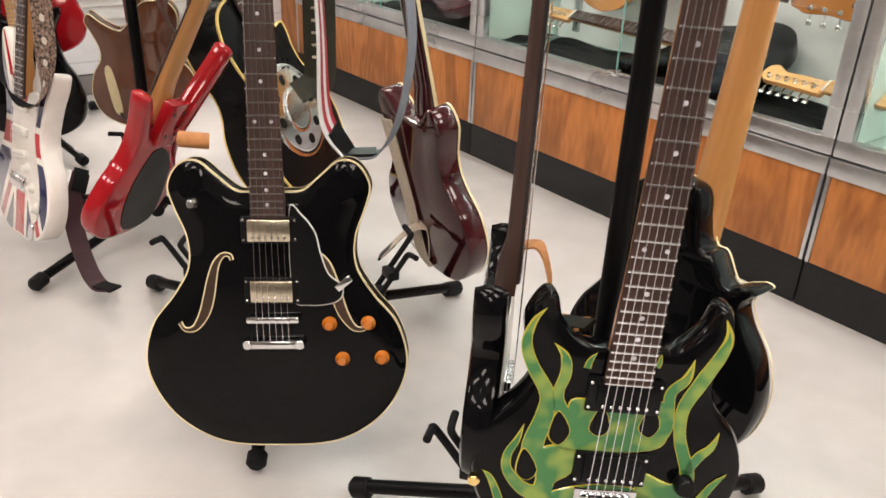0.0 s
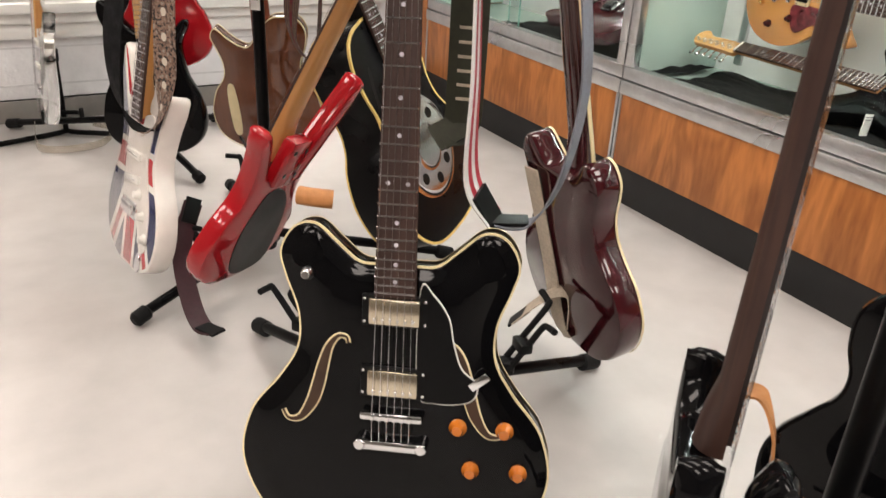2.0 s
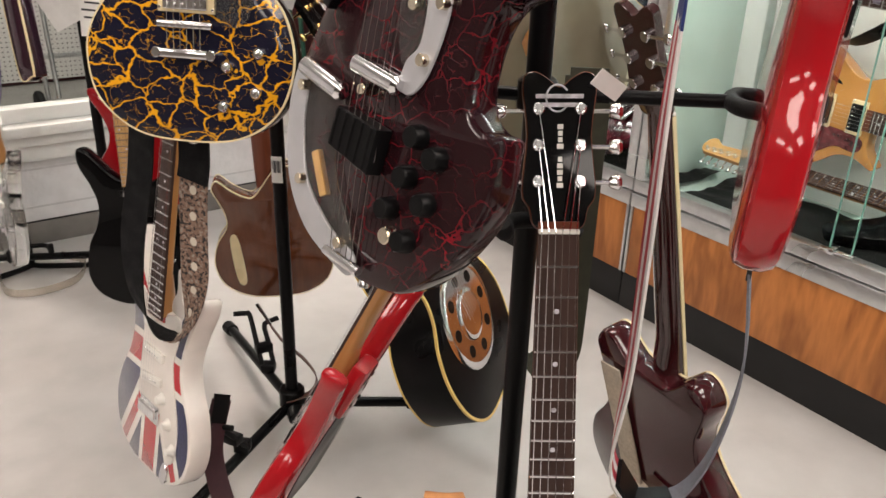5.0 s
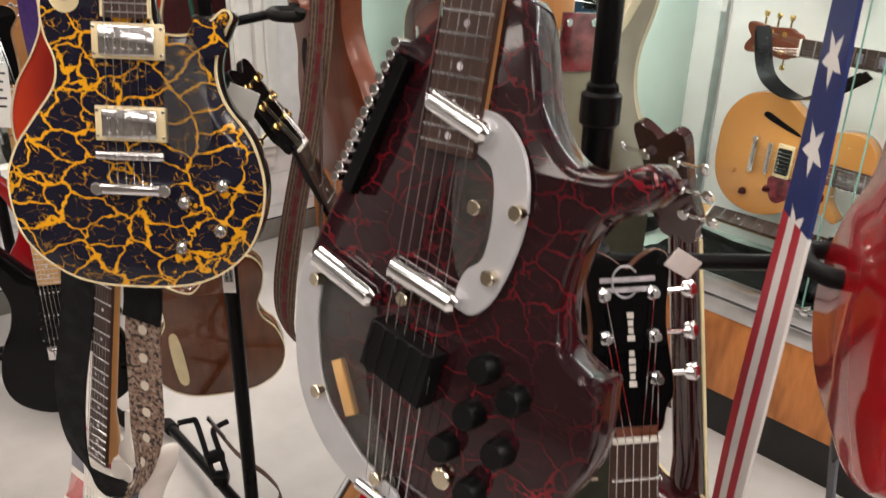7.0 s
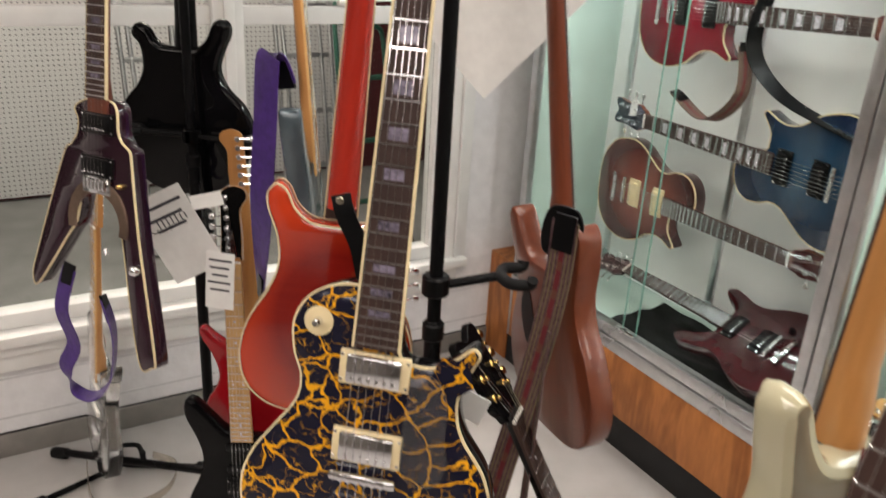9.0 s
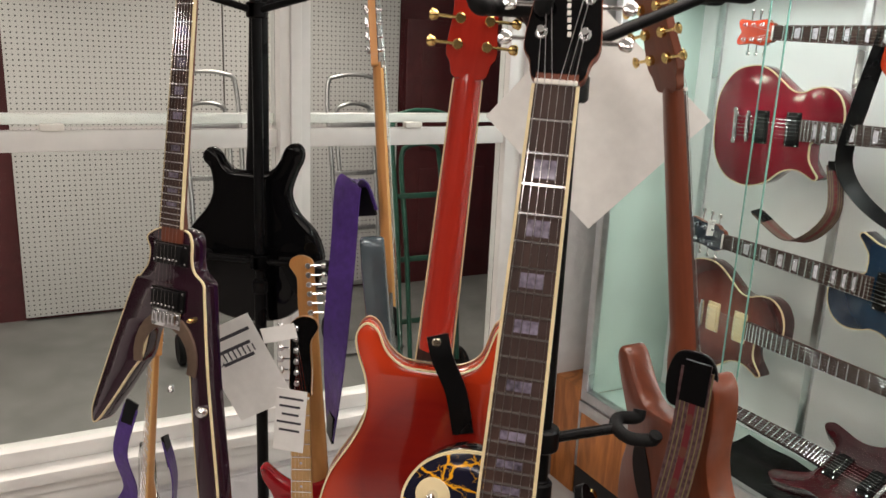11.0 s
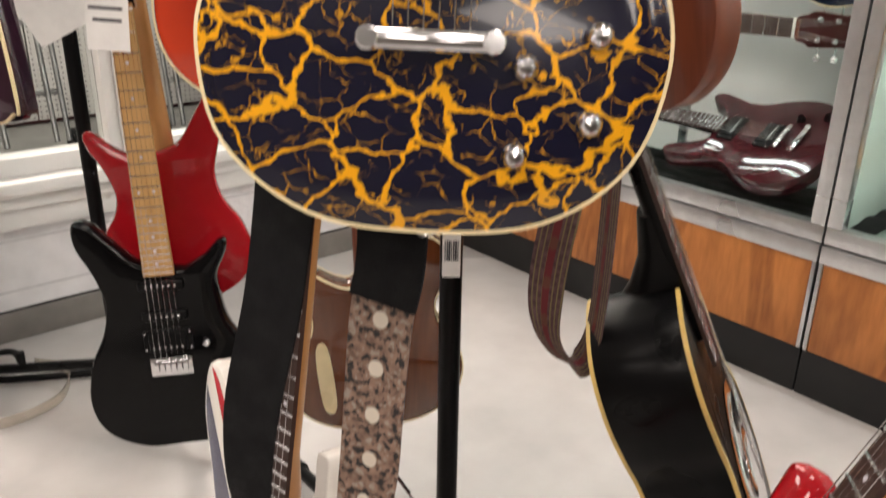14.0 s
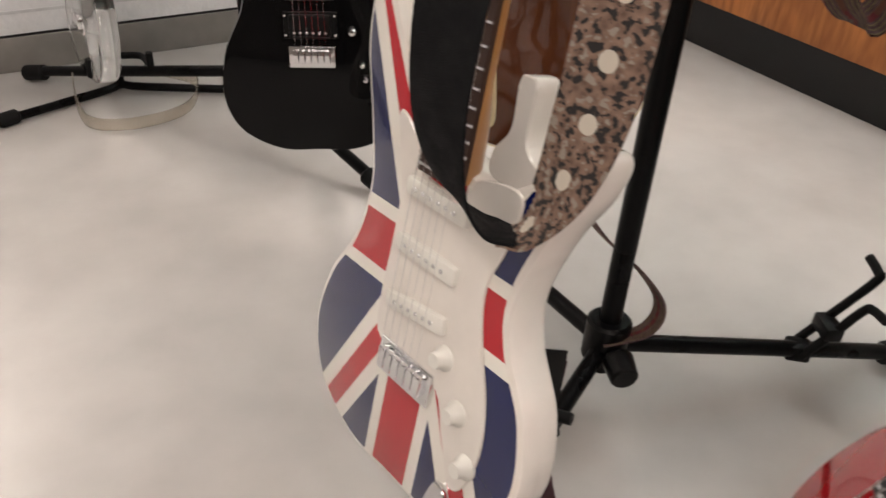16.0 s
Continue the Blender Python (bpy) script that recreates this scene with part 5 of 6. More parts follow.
# ---- the red double-cut guitar seen from behind ----
rd = guitar("red_guitar", "glossy red double-cut guitar with a maple neck leaning on a stand", stance((-0.551, 1.858, 0.562), (0, 0.31, -0.04), (0.45, 0.05, 0.88), (-0.28, -0.96, 0)), SUPER, 0.042, RED_LAC, neck=MAPLE_BACK, board=ROSE,
            bridge_y=0.115, scale_len=0.648, heel_y=0.31, head="strat", head_mat=BLACK, bridge="trem", round_edge=0.012, pickups=(("hb", 0.16, PLASTIC, PLASTIC), ("hb", 0.27, PLASTIC, PLASTIC)))
plate("back_cover", [(-95, 40), (-82, 150), (-48, 208), (-6, 230), (30, 212), (48, 120), (20, 32), (-40, 16)], -0.0435, -0.0405, PLASTIC, rd, "black back cover")
box("heel_block", (0.064, 0.105, 0.03), Matrix.Translation((0, 0.292, -0.037)), RED_LAC, rd, 0.008, "raised red neck block")
for sx in (-1, 1):
    for sy in (-1, 1):
        rod("neck_screw", (sx * 0.018, 0.296 + sy * 0.026, -0.051), (sx * 0.018, 0.296 + sy * 0.026, -0.0535), 0.0045, PLASTIC, rd, seg=10)

# ---- the wine red guitar seen from behind ----
sg = guitar("wine_red_guitar", "glossy wine red guitar with cream binding seen from behind", stance((0.08, 1.98, 0.15), (0, 0.0, -0.04), (-0.19, -0.09, 0.98), (-0.56, 0.83, 0), 1.16), ES_SMALL, 0.05, WINE_LAC, binding=CREAM, back_binding=None, neck=WINE_NECK, heel_y=0.37, board_binding=CREAM, bridge_y=0.18,
            head_mat=BLACK, round_edge=0.008, pickups=(("hb", 0.17, PLASTIC, NICKEL), ("hb", 0.28, PLASTIC, NICKEL)))
plate("control_cover", [(-105, 60), (-60, 50), (-50, 120), (-95, 140)], -0.0465, -0.0445, PLASTIC, sg, "dark control cover")
ribbon("back_strap", [(0.085, 0.345, -0.058), (0.075, 0.27, -0.0565), (0.055, 0.15, -0.056), (0.04, 0.03, -0.057), (0.02, -0.01, -0.05)], 0.05, BEIGE_WEB, [Vector((1, 0.1, 0))], 0.003, sg, "beige webbing strap lying on the back")
rod("strap_pin", (0.1, 0.385, -0.02), (0.115, 0.4, -0.03), 0.005, CHROME, sg)

# ---- the brown guitar seen from behind ----
bt = guitar("brown_guitar", "glossy amber brown single-cut guitar seen from behind", stance((-0.98, 2.77, 0.23), (0, 0.0, -0.045), (-0.02, -0.12, 0.99), (-0.97, -0.2, 0), 1.1), TELE, 0.045, BROWN_BACK, binding=CREAM, back_binding=CREAM, neck=MAHOG, heel_y=0.35, head_mat=BLACK, round_edge=0.006,
            pickups=(("hb", 0.16, CREAM, NICKEL),))
plate("control_cover", [(80, 60), (104, 62), (110, 190), (88, 195)], -0.0465, -0.0445, CREAM, bt, "cream control cover")

# ---- the black resonator guitar ----
rs = guitar("resonator_guitar", "satin black resonator guitar with cream binding and a chrome cone", stance((-0.575, 2.36, 0.715), (0, 0.46, -0.06), (-0.42, -0.05, 0.9), (0.25, 0.965, 0.06)), RESO, 0.115, SATIN, bind_w=0.0055, binding=AGED, back_binding=AGED, neck=SATIN, board=ROSE,
            heel_y=0.44, bridge_y=0.165, scale_len=0.63, frets=19, head_mat=BLACK, tuners=GOLD, bridge="", category="resonator guitar")
heel = [(y, w, d) for y, w, d in ((0.455, 0.06, 0.112), (0.475, 0.057, 0.09), (0.5, 0.053, 0.062), (0.535, 0.05, 0.04), (0.59, 0.048, 0.024))]
arcs = [math.pi * k / 8 for k in range(9)]
mesh("heel", [(-w / 2 * math.cos(q), y, 0.004 - d * math.sin(q) ** 0.7) for y, w, d in heel for q in arcs],
     [(j * 9 + k, j * 9 + k + 1, j * 9 + k + 10, j * 9 + k + 9) for j in range(4) for k in range(8)] + [tuple(range(9)), tuple(range(44, 35, -1))], SATIN, rs, "black curved neck heel")
rod("cone_cover", (0, 0.165, 0), (0, 0.165, 0.006), 0.125, CHROME, rs, 0.11, seg=40)
rod("cone_ring", (0, 0.165, 0.005), (0, 0.165, 0.01), 0.06, CHROME, rs, 0.05, seg=30)
for k in range(8):
    q = 2 * math.pi * k / 8
    rod("cone_hole", (0.085 * math.cos(q), 0.165 + 0.085 * math.sin(q), 0.0055), (0.085 * math.cos(q), 0.165 + 0.085 * math.sin(q), 0.0068), 0.014, PLASTIC, rs, seg=12)
for sx in (-1, 1):
    plate("f_hole", [(sx * x, y) for x, y in ((118, 300), (100, 308), (92, 350), (80, 385), (92, 392), (104, 355), (112, 318))], -0.002, 0.0008, PLASTIC, rs)

# ---- the red hung guitar ----
rh = guitar("hung_red_guitar", "bright red lacquered guitar hanging with a flag strap", stance((-0.012, 1.505, 1.04), (0, 0.0, -0.02), (0.03, -0.1, 1), (0.245, 0.96, 0.08), 1.03), STRAT, 0.045, RED_LAC, neck=MAPLE_BACK, board=ROSE, head="strat", scale_len=0.648, bridge="trem",
            heel_y=0.35, round_edge=0.014, knobs=((0.06, 0.16, 0.012, PLASTIC, "hat"), (0.085, 0.115, 0.012, PLASTIC, "hat"), (0.1, 0.07, 0.012, PLASTIC, "hat")), pickups=(("hb", 0.165, PLASTIC, PLASTIC), ("hb", 0.26, PLASTIC, PLASTIC)))

# ---- the cream guitar seen from behind ----
# the back's olive tone is a painted dark reflection, not a second finish
cr = guitar("cream_guitar", "pale cream-green guitar seen from behind, a dark reflection painted on its back", stance((-0.25, 1.9, 1.39), (0, 0.325, -0.045), (0.05, 0.05, 1), (-0.84, -0.48, 0), 1.14), SGB, 0.05, CREAM_LAC, back=CREAM_DIM_LAC, neck=MAPLE_BACK, board=ROSE, heel_y=0.34, round_edge=0.014,
            pickups=(("hb", 0.18, TORTOISE, CHROME),), knobs=())
box("heel_plate", (0.052, 0.066, 0.005), Matrix.Translation((0, 0.3, -0.0525)), TORTOISE, cr, 0.002, "dark red heel plate")
for sx in (-1, 1):
    rod("neck_screw", (sx * 0.018, 0.322, -0.054), (sx * 0.018, 0.322, -0.057), 0.0045, CHROME, cr, seg=10)
rod("strap_pin", (-0.112, 0.395, -0.025), (-0.117, 0.412, -0.03), 0.007, CHROME, cr)

# ---- guitars near the window ----
orr = guitar("orange_guitar", "orange-red double-cut guitar with cream binding seen from behind", stance((-1.03, 2.42, 1.47), (0, 0.38, -0.045), (0.06, 0.08, 0.99), (-0.97, -0.2, 0), 1.06), EVEN, 0.045, ORANGE_LAC, back=ORANGE_LAC, binding=CREAM, back_binding=CREAM, neck=MAHOG_RED, heel_y=0.35, head_mat=MAHOG_RED, tuners=GOLD, round_edge=0.009, board_binding=CREAM,
              pickups=(("hb", 0.17, CREAM, NICKEL),))
ribbon("strap_end", [(0.0, 0.36, -0.058), (-0.012, 0.325, -0.062), (-0.04, 0.27, -0.056), (-0.06, 0.2, -0.05)], 0.034, SATIN, [Vector((0.9, 0.35, 0))], 0.004, orr, "dark leather strap end")
rod("strap_pin", (0, 0.35, -0.05), (0, 0.35, -0.066), 0.007, NICKEL, orr)
mh = guitar("mahogany_guitar", "matte mahogany double-cut guitar seen from behind with a woven strap", stance((-0.664, 2.476, 1.392), (0, 0.37, -0.045), (-0.147, 0.054, 0.988), (-0.5, 0.86, -0.1), 1.05), LONG, 0.045, MAHOG, bridge_y=0.185, neck=MAHOG, heel_y=0.38, head_mat=MAHOG, tuners=GOLD, round_edge=0.006)
plate("control_cover", [(40, 150), (80, 130), (95, 200), (60, 250)], -0.0465, -0.0445, PLASTIC, mh, "black control cover")
pv = guitar("vee_guitar", "dark purple vee-shaped guitar with yellow edge lines hanging by the window", stance((-1.662, 2.64, 1.42), (0, 0.225, 0.01), (0.03, 0.15, 0.985), (0.955, -0.29, 0.03), 1.08), VEE, 0.04, PURPLE_LAC, binding=CREAM, neck=MAHOG, heel_y=0.31, bridge_y=0.15, inlay="block", board_binding=CREAM, head_mat=BLACK, round_edge=0.004,
            pickups=(("hb", 0.18, PLASTIC, PLASTIC), ("hb", 0.27, PLASTIC, PLASTIC)), knobs=((0.112, -0.02, 0.012, CHROME, "dome"), (0.07, 0.15, 0.006, GOLD, "dome")), bridge="trem")
arc = np.linspace(-0.25, math.pi + 0.25, 15)
plate("crotch_trim", [(88 * math.cos(q), 62 + 92 * math.sin(q)) for q in arc] + [(64 * math.cos(q), 58 + 66 * math.sin(q)) for q in arc[::-1]], 0.0, 0.004, BRONZE, pv, "dull bronze arched trim", raw=True)
bb = guitar("black_hung_guitar", "glossy black double-cut guitar seen from behind on the window stand", stance((-1.74, 3.2, 1.55), (0, 0.345, -0.045), (0.02, 0.0, 1), (-1, -0.05, 0)), HUNG, 0.046, BLACK, neck=SATIN, heel_y=0.36, head="strat", scale_len=0.648, bridge="trem", round_edge=0.012)
sv = guitar("silver_guitar", "silver blue guitar seen edge-on beside a purple strap", stance((-1.25, 2.9, 1.36), (0, 0.33, 0.0), (-0.09, 0.03, 1), (-0.25, 0.97, 0)), STRAT, 0.045, SILVER_LAC, neck=MAPLE_BACK, board=MAPLE, heel_y=0.36, head="strat", scale_len=0.648, bridge="trem", round_edge=0.008)
bs = guitar("black_guitar", "glossy black double-cut guitar with a maple fingerboard standing near the wall", stance((-1.422, 2.8, 0.355), (0, 0.155, 0.012), (-0.06, 0.11, 0.99), (0.985, 0.15, 0.03), 1.1), WALLS, 0.046, BLACK, neck=MAPLE_BACK, board=MAPLE, heel_y=0.36, bridge_y=0.155, head="strat", head_mat=BLACK, scale_len=0.648, bridge="trem", round_edge=0.01, inlay="dot",
            knobs=((0.07, 0.19, 0.009, CHROME, "dome"), (0.085, 0.135, 0.007, CHROME, "dome"), (0.09, 0.11, 0.007, CHROME, "dome")), pickups=(("hb", 0.2, PLASTIC, PLASTIC), ("single", 0.25, None, PLASTIC), ("single", 0.31, None, PLASTIC)))
rb = guitar("red_back_guitar", "red double-cut guitar seen from behind near the wall", stance((-1.521, 3.085, 1.18), (0, 0.773, 0), (-0.1, 0.1, 0.98), (-0.98, -0.2, 0), 1.0), STRAT, 0.045, RED_LAC, neck=MAPLE_BACK, heel_y=0.36, head="strat", head_mat=MAPLE, scale_len=0.648, bridge="trem", round_edge=0.01)
ca = guitar("acrylic_guitar", "clear acrylic double-cut guitar with a clear strap on a floor stand", stance((-2.11, 3.17, 0.09), (0, 0.0, -0.02), (0.05, 0.1, 0.99), (0.68, -0.73, 0)), STRAT, 0.04, CLEAR, neck=MAPLE_BACK, board=MAPLE, heel_y=0.36, head="strat", scale_len=0.648, bridge="trem", round_edge=0.006, head_mat=MAPLE,
            pickups=(("single", 0.2, None, IVORY), ("single", 0.28, None, IVORY)))

# ---- the near guitars ----
fl = guitar("flame_guitar", "black double-cut guitar painted with green and yellow flames", stance((0.367, 0.942, 0.486), (0, 0.205, 0.012), (0.06, 0.13, 0.99), (0.98, 0.08, 0.05)), FLB, 0.045, BLACK, neck=MAPLE_BACK, board=ROSE, heel_y=0.3, bridge_y=0.075, scale_len=0.63,
            head_mat=BLACK, round_edge=0.012, pickups=(("hb", 0.115, PLASTIC, PLASTIC), ("hb", 0.215, PLASTIC, PLASTIC)), knobs=((0.095, 0.1, 0.0125, PLASTIC, "knurl"),), bridge="trem", frets=24)


def flame(path, parent):
    """A licking flame along (x, y, width) points in millimetres: a green tongue with a yellow rim and tip."""
    c = spline(path, 8)
    k = len(c)
    for grow, z, m, nm in ((1.1, 0.0009, FLAME_Y, "flame_rim"), (0, 0.0016, FLAME_G, "flame")):
        v = []
        for i, p in enumerate(c):
            d = c[min(i + 1, k - 1)] - c[max(i - 1, 0)]
            d = Vector((d.x, d.y, 0)).normalized()
            h = max(p.z, 0) / 2 + grow * min(1, 3 * (1 - i / (k - 1)) + 0.1)
            s = Vector((-d.y, d.x, 0)) * h
            if nm == "flame" and i > k * 0.72:
                s *= max(0, 1 - (i - k * 0.72) / (k * 0.2))
            v += [((p.x + s.x) / 1000, (p.y + s.y) / 1000, z), ((p.x - s.x) / 1000, (p.y - s.y) / 1000, z)]
        mesh(nm, v, [(2 * i, 2 * i + 1, 2 * i + 3, 2 * i + 2) for i in range(k - 1)], m, parent)


def grown(pts, by):
    cx, cy = sum(x for x, y in pts) / len(pts), sum(y for x, y in pts) / len(pts)
    return [(x + by * (x - cx) / math.hypot(x - cx, y - cy), y + by * (y - cy) / math.hypot(x - cx, y - cy)) for x, y in pts]


for pts in ([(-60, 203), (-22, 203), (17, 197), (52, 209), (62, 176), (48, 143), (-62, 134), (-61, 166)], [(-96, 127), (-70, 140), (-47, 135), (-45, 104), (-65, 86), (-66, 60), (-94, 55), (-87, 92)], [(40, 109), (79, 96), (98, 107), (100, 75), (47, 60)],
            [(-70, 70), (0, 90), (60, 75), (40, 30), (-40, 30)]):
    plate("flame_field_rim", grown(pts, 1.2), -0.001, 0.0010, FLAME_Y, fl)
    plate("flame_field", pts, -0.001, 0.0017, FLAME_G, fl)
for pth in ([(-64, 102, 29), (-97, 131, 26), (-90, 179, 21), (-91, 209, 16), (-113, 244, 13), (-124, 272, 11), (-119, 300, 7), (-106, 318, 0)], [(-46, 159, 26), (-70, 188, 16), (-78, 210, 12), (-73, 237, 12), (-77, 259, 9), (-92, 275, 0)],
            [(33, 150, 20), (57, 168, 16), (58, 195, 13), (56, 222, 12), (71, 242, 11), (76, 268, 0)], [(82, 81, 26), (99, 107, 17), (79, 162, 13), (75, 201, 15), (89, 238, 17), (106, 277, 14), (110, 300, 9), (102, 321, 0)],
            [(-66, 69, 29), (-99, 75, 17), (-123, 99, 11), (-127, 122, 9), (-118, 144, 7), (-112, 167, 0)], [(94, 107, 8), (106, 136, 12), (120, 153, 8), (126, 175, 0)], [(118, 70, 11), (132, 98, 8), (148, 117, 0)],
            [(-126, 50, 10), (-142, 86, 6), (-154, 99, 0)], [(-49, 246, 7), (-47, 256, 5), (-40, 267, 0)], [(33, 254, 5), (35, 261, 4), (35, 271, 0)]):
    flame(pth, fl)
for pts in ([(-23, 198), (-9, 172), (-19, 157), (-35, 168)], [(37, 204), (51, 178), (41, 160), (25, 173)], [(-74, 188), (-56, 162), (-67, 141), (-82, 155)], [(-108, 134), (-88, 106), (-98, 89), (-114, 101)]):
    plate("flame_gap_rim", grown(pts, 1.1), -0.001, 0.0021, FLAME_Y, fl)
    plate("flame_gap", pts, -0.001, 0.0025, BLACK, fl)
nb = guitar("near_black_guitar", "glossy black guitar with a dark neck seen from its side", stance((0.197, 1.095, 0.58), (0, 0.285, -0.02), (0.009, -0.01, 1), (0.12, 0.99, 0.03), 0.97), FLB, 0.046, BLACK, neck=ROSE, board=EBONY, heel_y=0.31, head="strat", head_mat=BLACK, scale_len=0.648, bridge="trem", round_edge=0.014)
plate("pickguard", [(-84, 96), (-98, 150), (-72, 205), (-60, 252), (30, 262), (62, 245), (92, 190), (118, 130), (90, 80), (0, 70)], 0.0005, 0.003, IVORY, nb, "white pickguard")
rod("strap_pin", (-0.165, 0.06, -0.02), (-0.182, 0.06, -0.02), 0.007, GOLD, nb, 0.009)
b2 = guitar("bound_black_guitar", "glossy black guitar with cream binding and maple neck, from behind", stance((0.507, 1.27, 0.62), (0, 0.36, -0.04), (0.07, 0.06, 0.99), (-0.72, 0.69, 0), 1.13), [(-x, y if x < 70 or y < 255 else 255 + (y - 255) * 0.45) for x, y in LP], 0.05, BLACK, binding=CREAM, neck=MAPLE_BACK, board=MAPLE, heel_y=0.36, head="strat", head_mat=MAPLE, bridge="trem", round_edge=0.01)

# ---- straps ----
def strap(label, pts, width, material, sides, name="guitar_strap", ends=(0, -1)):
    ob = tagged(ribbon(name, pts, width, material, [Vector(s) for s in sides]), label, "guitar strap", "guitar straps")
    for i in ends:
        a, b = Vector(pts[i]), Vector(pts[1 if i == 0 else -2])
        d = (b - a).normalized()
        ribbon("leather_end", [a - d * 0.012, a + d * 0.02, a + d * 0.055], width * 0.8, OLIVE_WEB if material is OLIVE_WEB else SATIN, [Vector(sides[i])], 0.006, ob, "dark leather strap end")
    return ob


strap("black woven half of a hanging guitar strap", [(-0.99, 2.05, 1.12), (-0.999, 2.05, 1.02), (-1.008, 2.05, 0.95), (-1.024, 2.05, 0.86), (-1.055, 2.05, 0.73), (-1.064, 2.05, 0.62), (-1.05, 2.05, 0.55), (-1.018, 2.05, 0.512), (-0.985, 2.05, 0.507)], 0.067, BLACK_WEB, [(0.9, -0.4, 0)] * 5 + [(0.8, -0.6, 0), (0.55, -0.8, 0.1), (0.2, -0.97, 0.2), (0.1, -0.97, 0.25)], ends=(0,))
strap("brown snakeskin print guitar strap hanging in a loop", [(-1.0, 2.05, 0.505), (-0.978, 2.05, 0.515), (-0.95, 2.05, 0.57), (-0.933, 2.05, 0.65), (-0.925, 2.05, 0.74), (-0.916, 2.05, 0.84), (-0.903, 2.05, 0.93), (-0.898, 2.05, 1.1)], 0.067, SNAKE, [(0.1, -0.97, 0.25), (0.25, -0.95, 0.15), (0.7, -0.7, 0)] + [(0.95, -0.3, 0)] * 5, ends=())
ribbon("leather_end", [(-0.913, 2.044, 0.868), (-0.903, 2.044, 0.93), (-0.898, 2.044, 1.1)], 0.07, BLACK_WEB, [Vector((0.95, -0.3, 0))], 0.006, bpy.data.objects["guitar_strap.001"], "black leather strap end")
strap("dark olive leather strap with slots hanging behind the stand", [(-0.19, 1.8, 1.16), (-0.19, 1.8, 1.06), (-0.19, 1.8, 0.92), (-0.19, 1.8, 0.76), (-0.195, 1.8, 0.68), (-0.23, 1.78, 0.66)], 0.07, OLIVE_WEB, [(1, 0, 0)] * 6)
for k in range(6):
    box("slot", (0.03, 0.0045, 0.006), Matrix.Translation((-0.192, 1.8, 0.73 + k * 0.026)), BEIGE_WEB, bpy.data.objects["guitar_strap.002"], 0.001)
strap("stars and stripes strap hanging from a red guitar", [(-0.13, 1.46, 1.75), (-0.14, 1.45, 1.5), (-0.14, 1.45, 1.35), (-0.14, 1.46, 1.2), (-0.135, 1.48, 1.05), (-0.13, 1.5, 0.85), (-0.13, 1.53, 0.68), (-0.09, 1.54, 0.61)], 0.06, STARS, [(0.25, 0.97, 0), (0.2, 0.98, 0), (0.12, 0.99, 0), (0.05, 1, 0), (0, 1, 0), (0.05, 1, 0), (0.2, 0.97, 0), (0.3, 0.95, 0)])
strap("grey lower end of a guitar strap in a loop", [(-0.09, 1.54, 0.608), (-0.03, 1.55, 0.61), (0.01, 1.55, 0.69), (0.028, 1.55, 0.83), (0.01, 1.55, 0.98), (0.0, 1.52, 1.02)], 0.04, GREY_WEB, [(0.3, 0.95, 0.1)] * 6)
strap("purple vinyl guitar strap hanging beside the window", [(-1.3, 2.86, 1.55), (-1.32, 2.85, 1.61), (-1.335, 2.84, 1.6), (-1.345, 2.84, 1.45), (-1.36, 2.84, 1.26), (-1.375, 2.85, 1.0)], 0.075, PURPLE_WEB, [(0.9, -0.4, 0)] * 5 + [(0.5, -0.8, 0)])
wp = strap("woven patterned strap hanging from a mahogany guitar", [(-0.62, 2.36, 1.46), (-0.625, 2.365, 1.33), (-0.65, 2.36, 1.15), (-0.69, 2.31, 0.95), (-0.715, 2.3, 0.79), (-0.71, 2.3, 0.7), (-0.67, 2.3, 0.655), (-0.648, 2.3, 0.7), (-0.64, 2.31, 0.85), (-0.635, 2.34, 1.05), (-0.63, 2.37, 1.25)], 0.05, WOVEN, [(0.9, -0.4, 0)] * 5 + [(0.6, -0.8, 0)] * 2 + [(0.2, -0.97, 0)] * 4, ends=(0,))
pad = plate("leather_pad", [(-34, -42), (0, -46), (34, -42), (40, 0), (28, 40), (0, 48), (-28, 40), (-40, 0)], 0, 0.006, SATIN, wp, "black leather strap end with slots")
PADM = Matrix(((0.91, 0, -0.41, -0.622), (-0.41, 0, -0.91, 2.385), (0, 1, 0, 1.432), (0, 0, 0, 1)))
pad.data.transform(PADM)
for k in range(3):
    box("slot", (0.006, 0.02, 0.002), PADM @ Matrix.Translation((-0.016 + 0.016 * k, -0.022, 0.0062)), GREY_WEB, pad, 0)
rod("strap_pin", PADM @ Vector((0, 0.03, 0.004)), PADM @ Vector((0, 0.03, 0.012)), 0.006, NICKEL, pad)
strap("purple strap in a loop below a vee-shaped guitar", [(-1.75, 2.62, 1.12), (-1.77, 2.6, 1.02), (-1.75, 2.6, 0.93), (-1.78, 2.6, 0.86), (-1.76, 2.6, 0.8), (-1.71, 2.6, 0.79), (-1.66, 2.6, 0.85), (-1.64, 2.6, 0.97), (-1.67, 2.62, 1.05)], 0.045, PURPLE_WEB, [(0.9, -0.3, 0)] * 4 + [(0.3, -0.9, 0)] * 5)
strap("dark wine strap trailing to the floor from the flag guitar", [(-0.93, 2.12, 0.3), (-0.935, 2.05, 0.2), (-0.89, 1.985, 0.1), (-0.84, 1.94, 0.05), (-0.79, 1.915, 0.055)], 0.05, WINE_WEB, [(0.6, 0.8, 0)] * 5)
strap("beige webbing strap looped under a wine red guitar", [(0.06, 2.0, 0.17), (0.05, 1.98, 0.26), (0.0, 1.97, 0.25), (-0.07, 1.98, 0.17)], 0.045, BEIGE_WEB, [(0.2, 1, 0.2)] * 4)
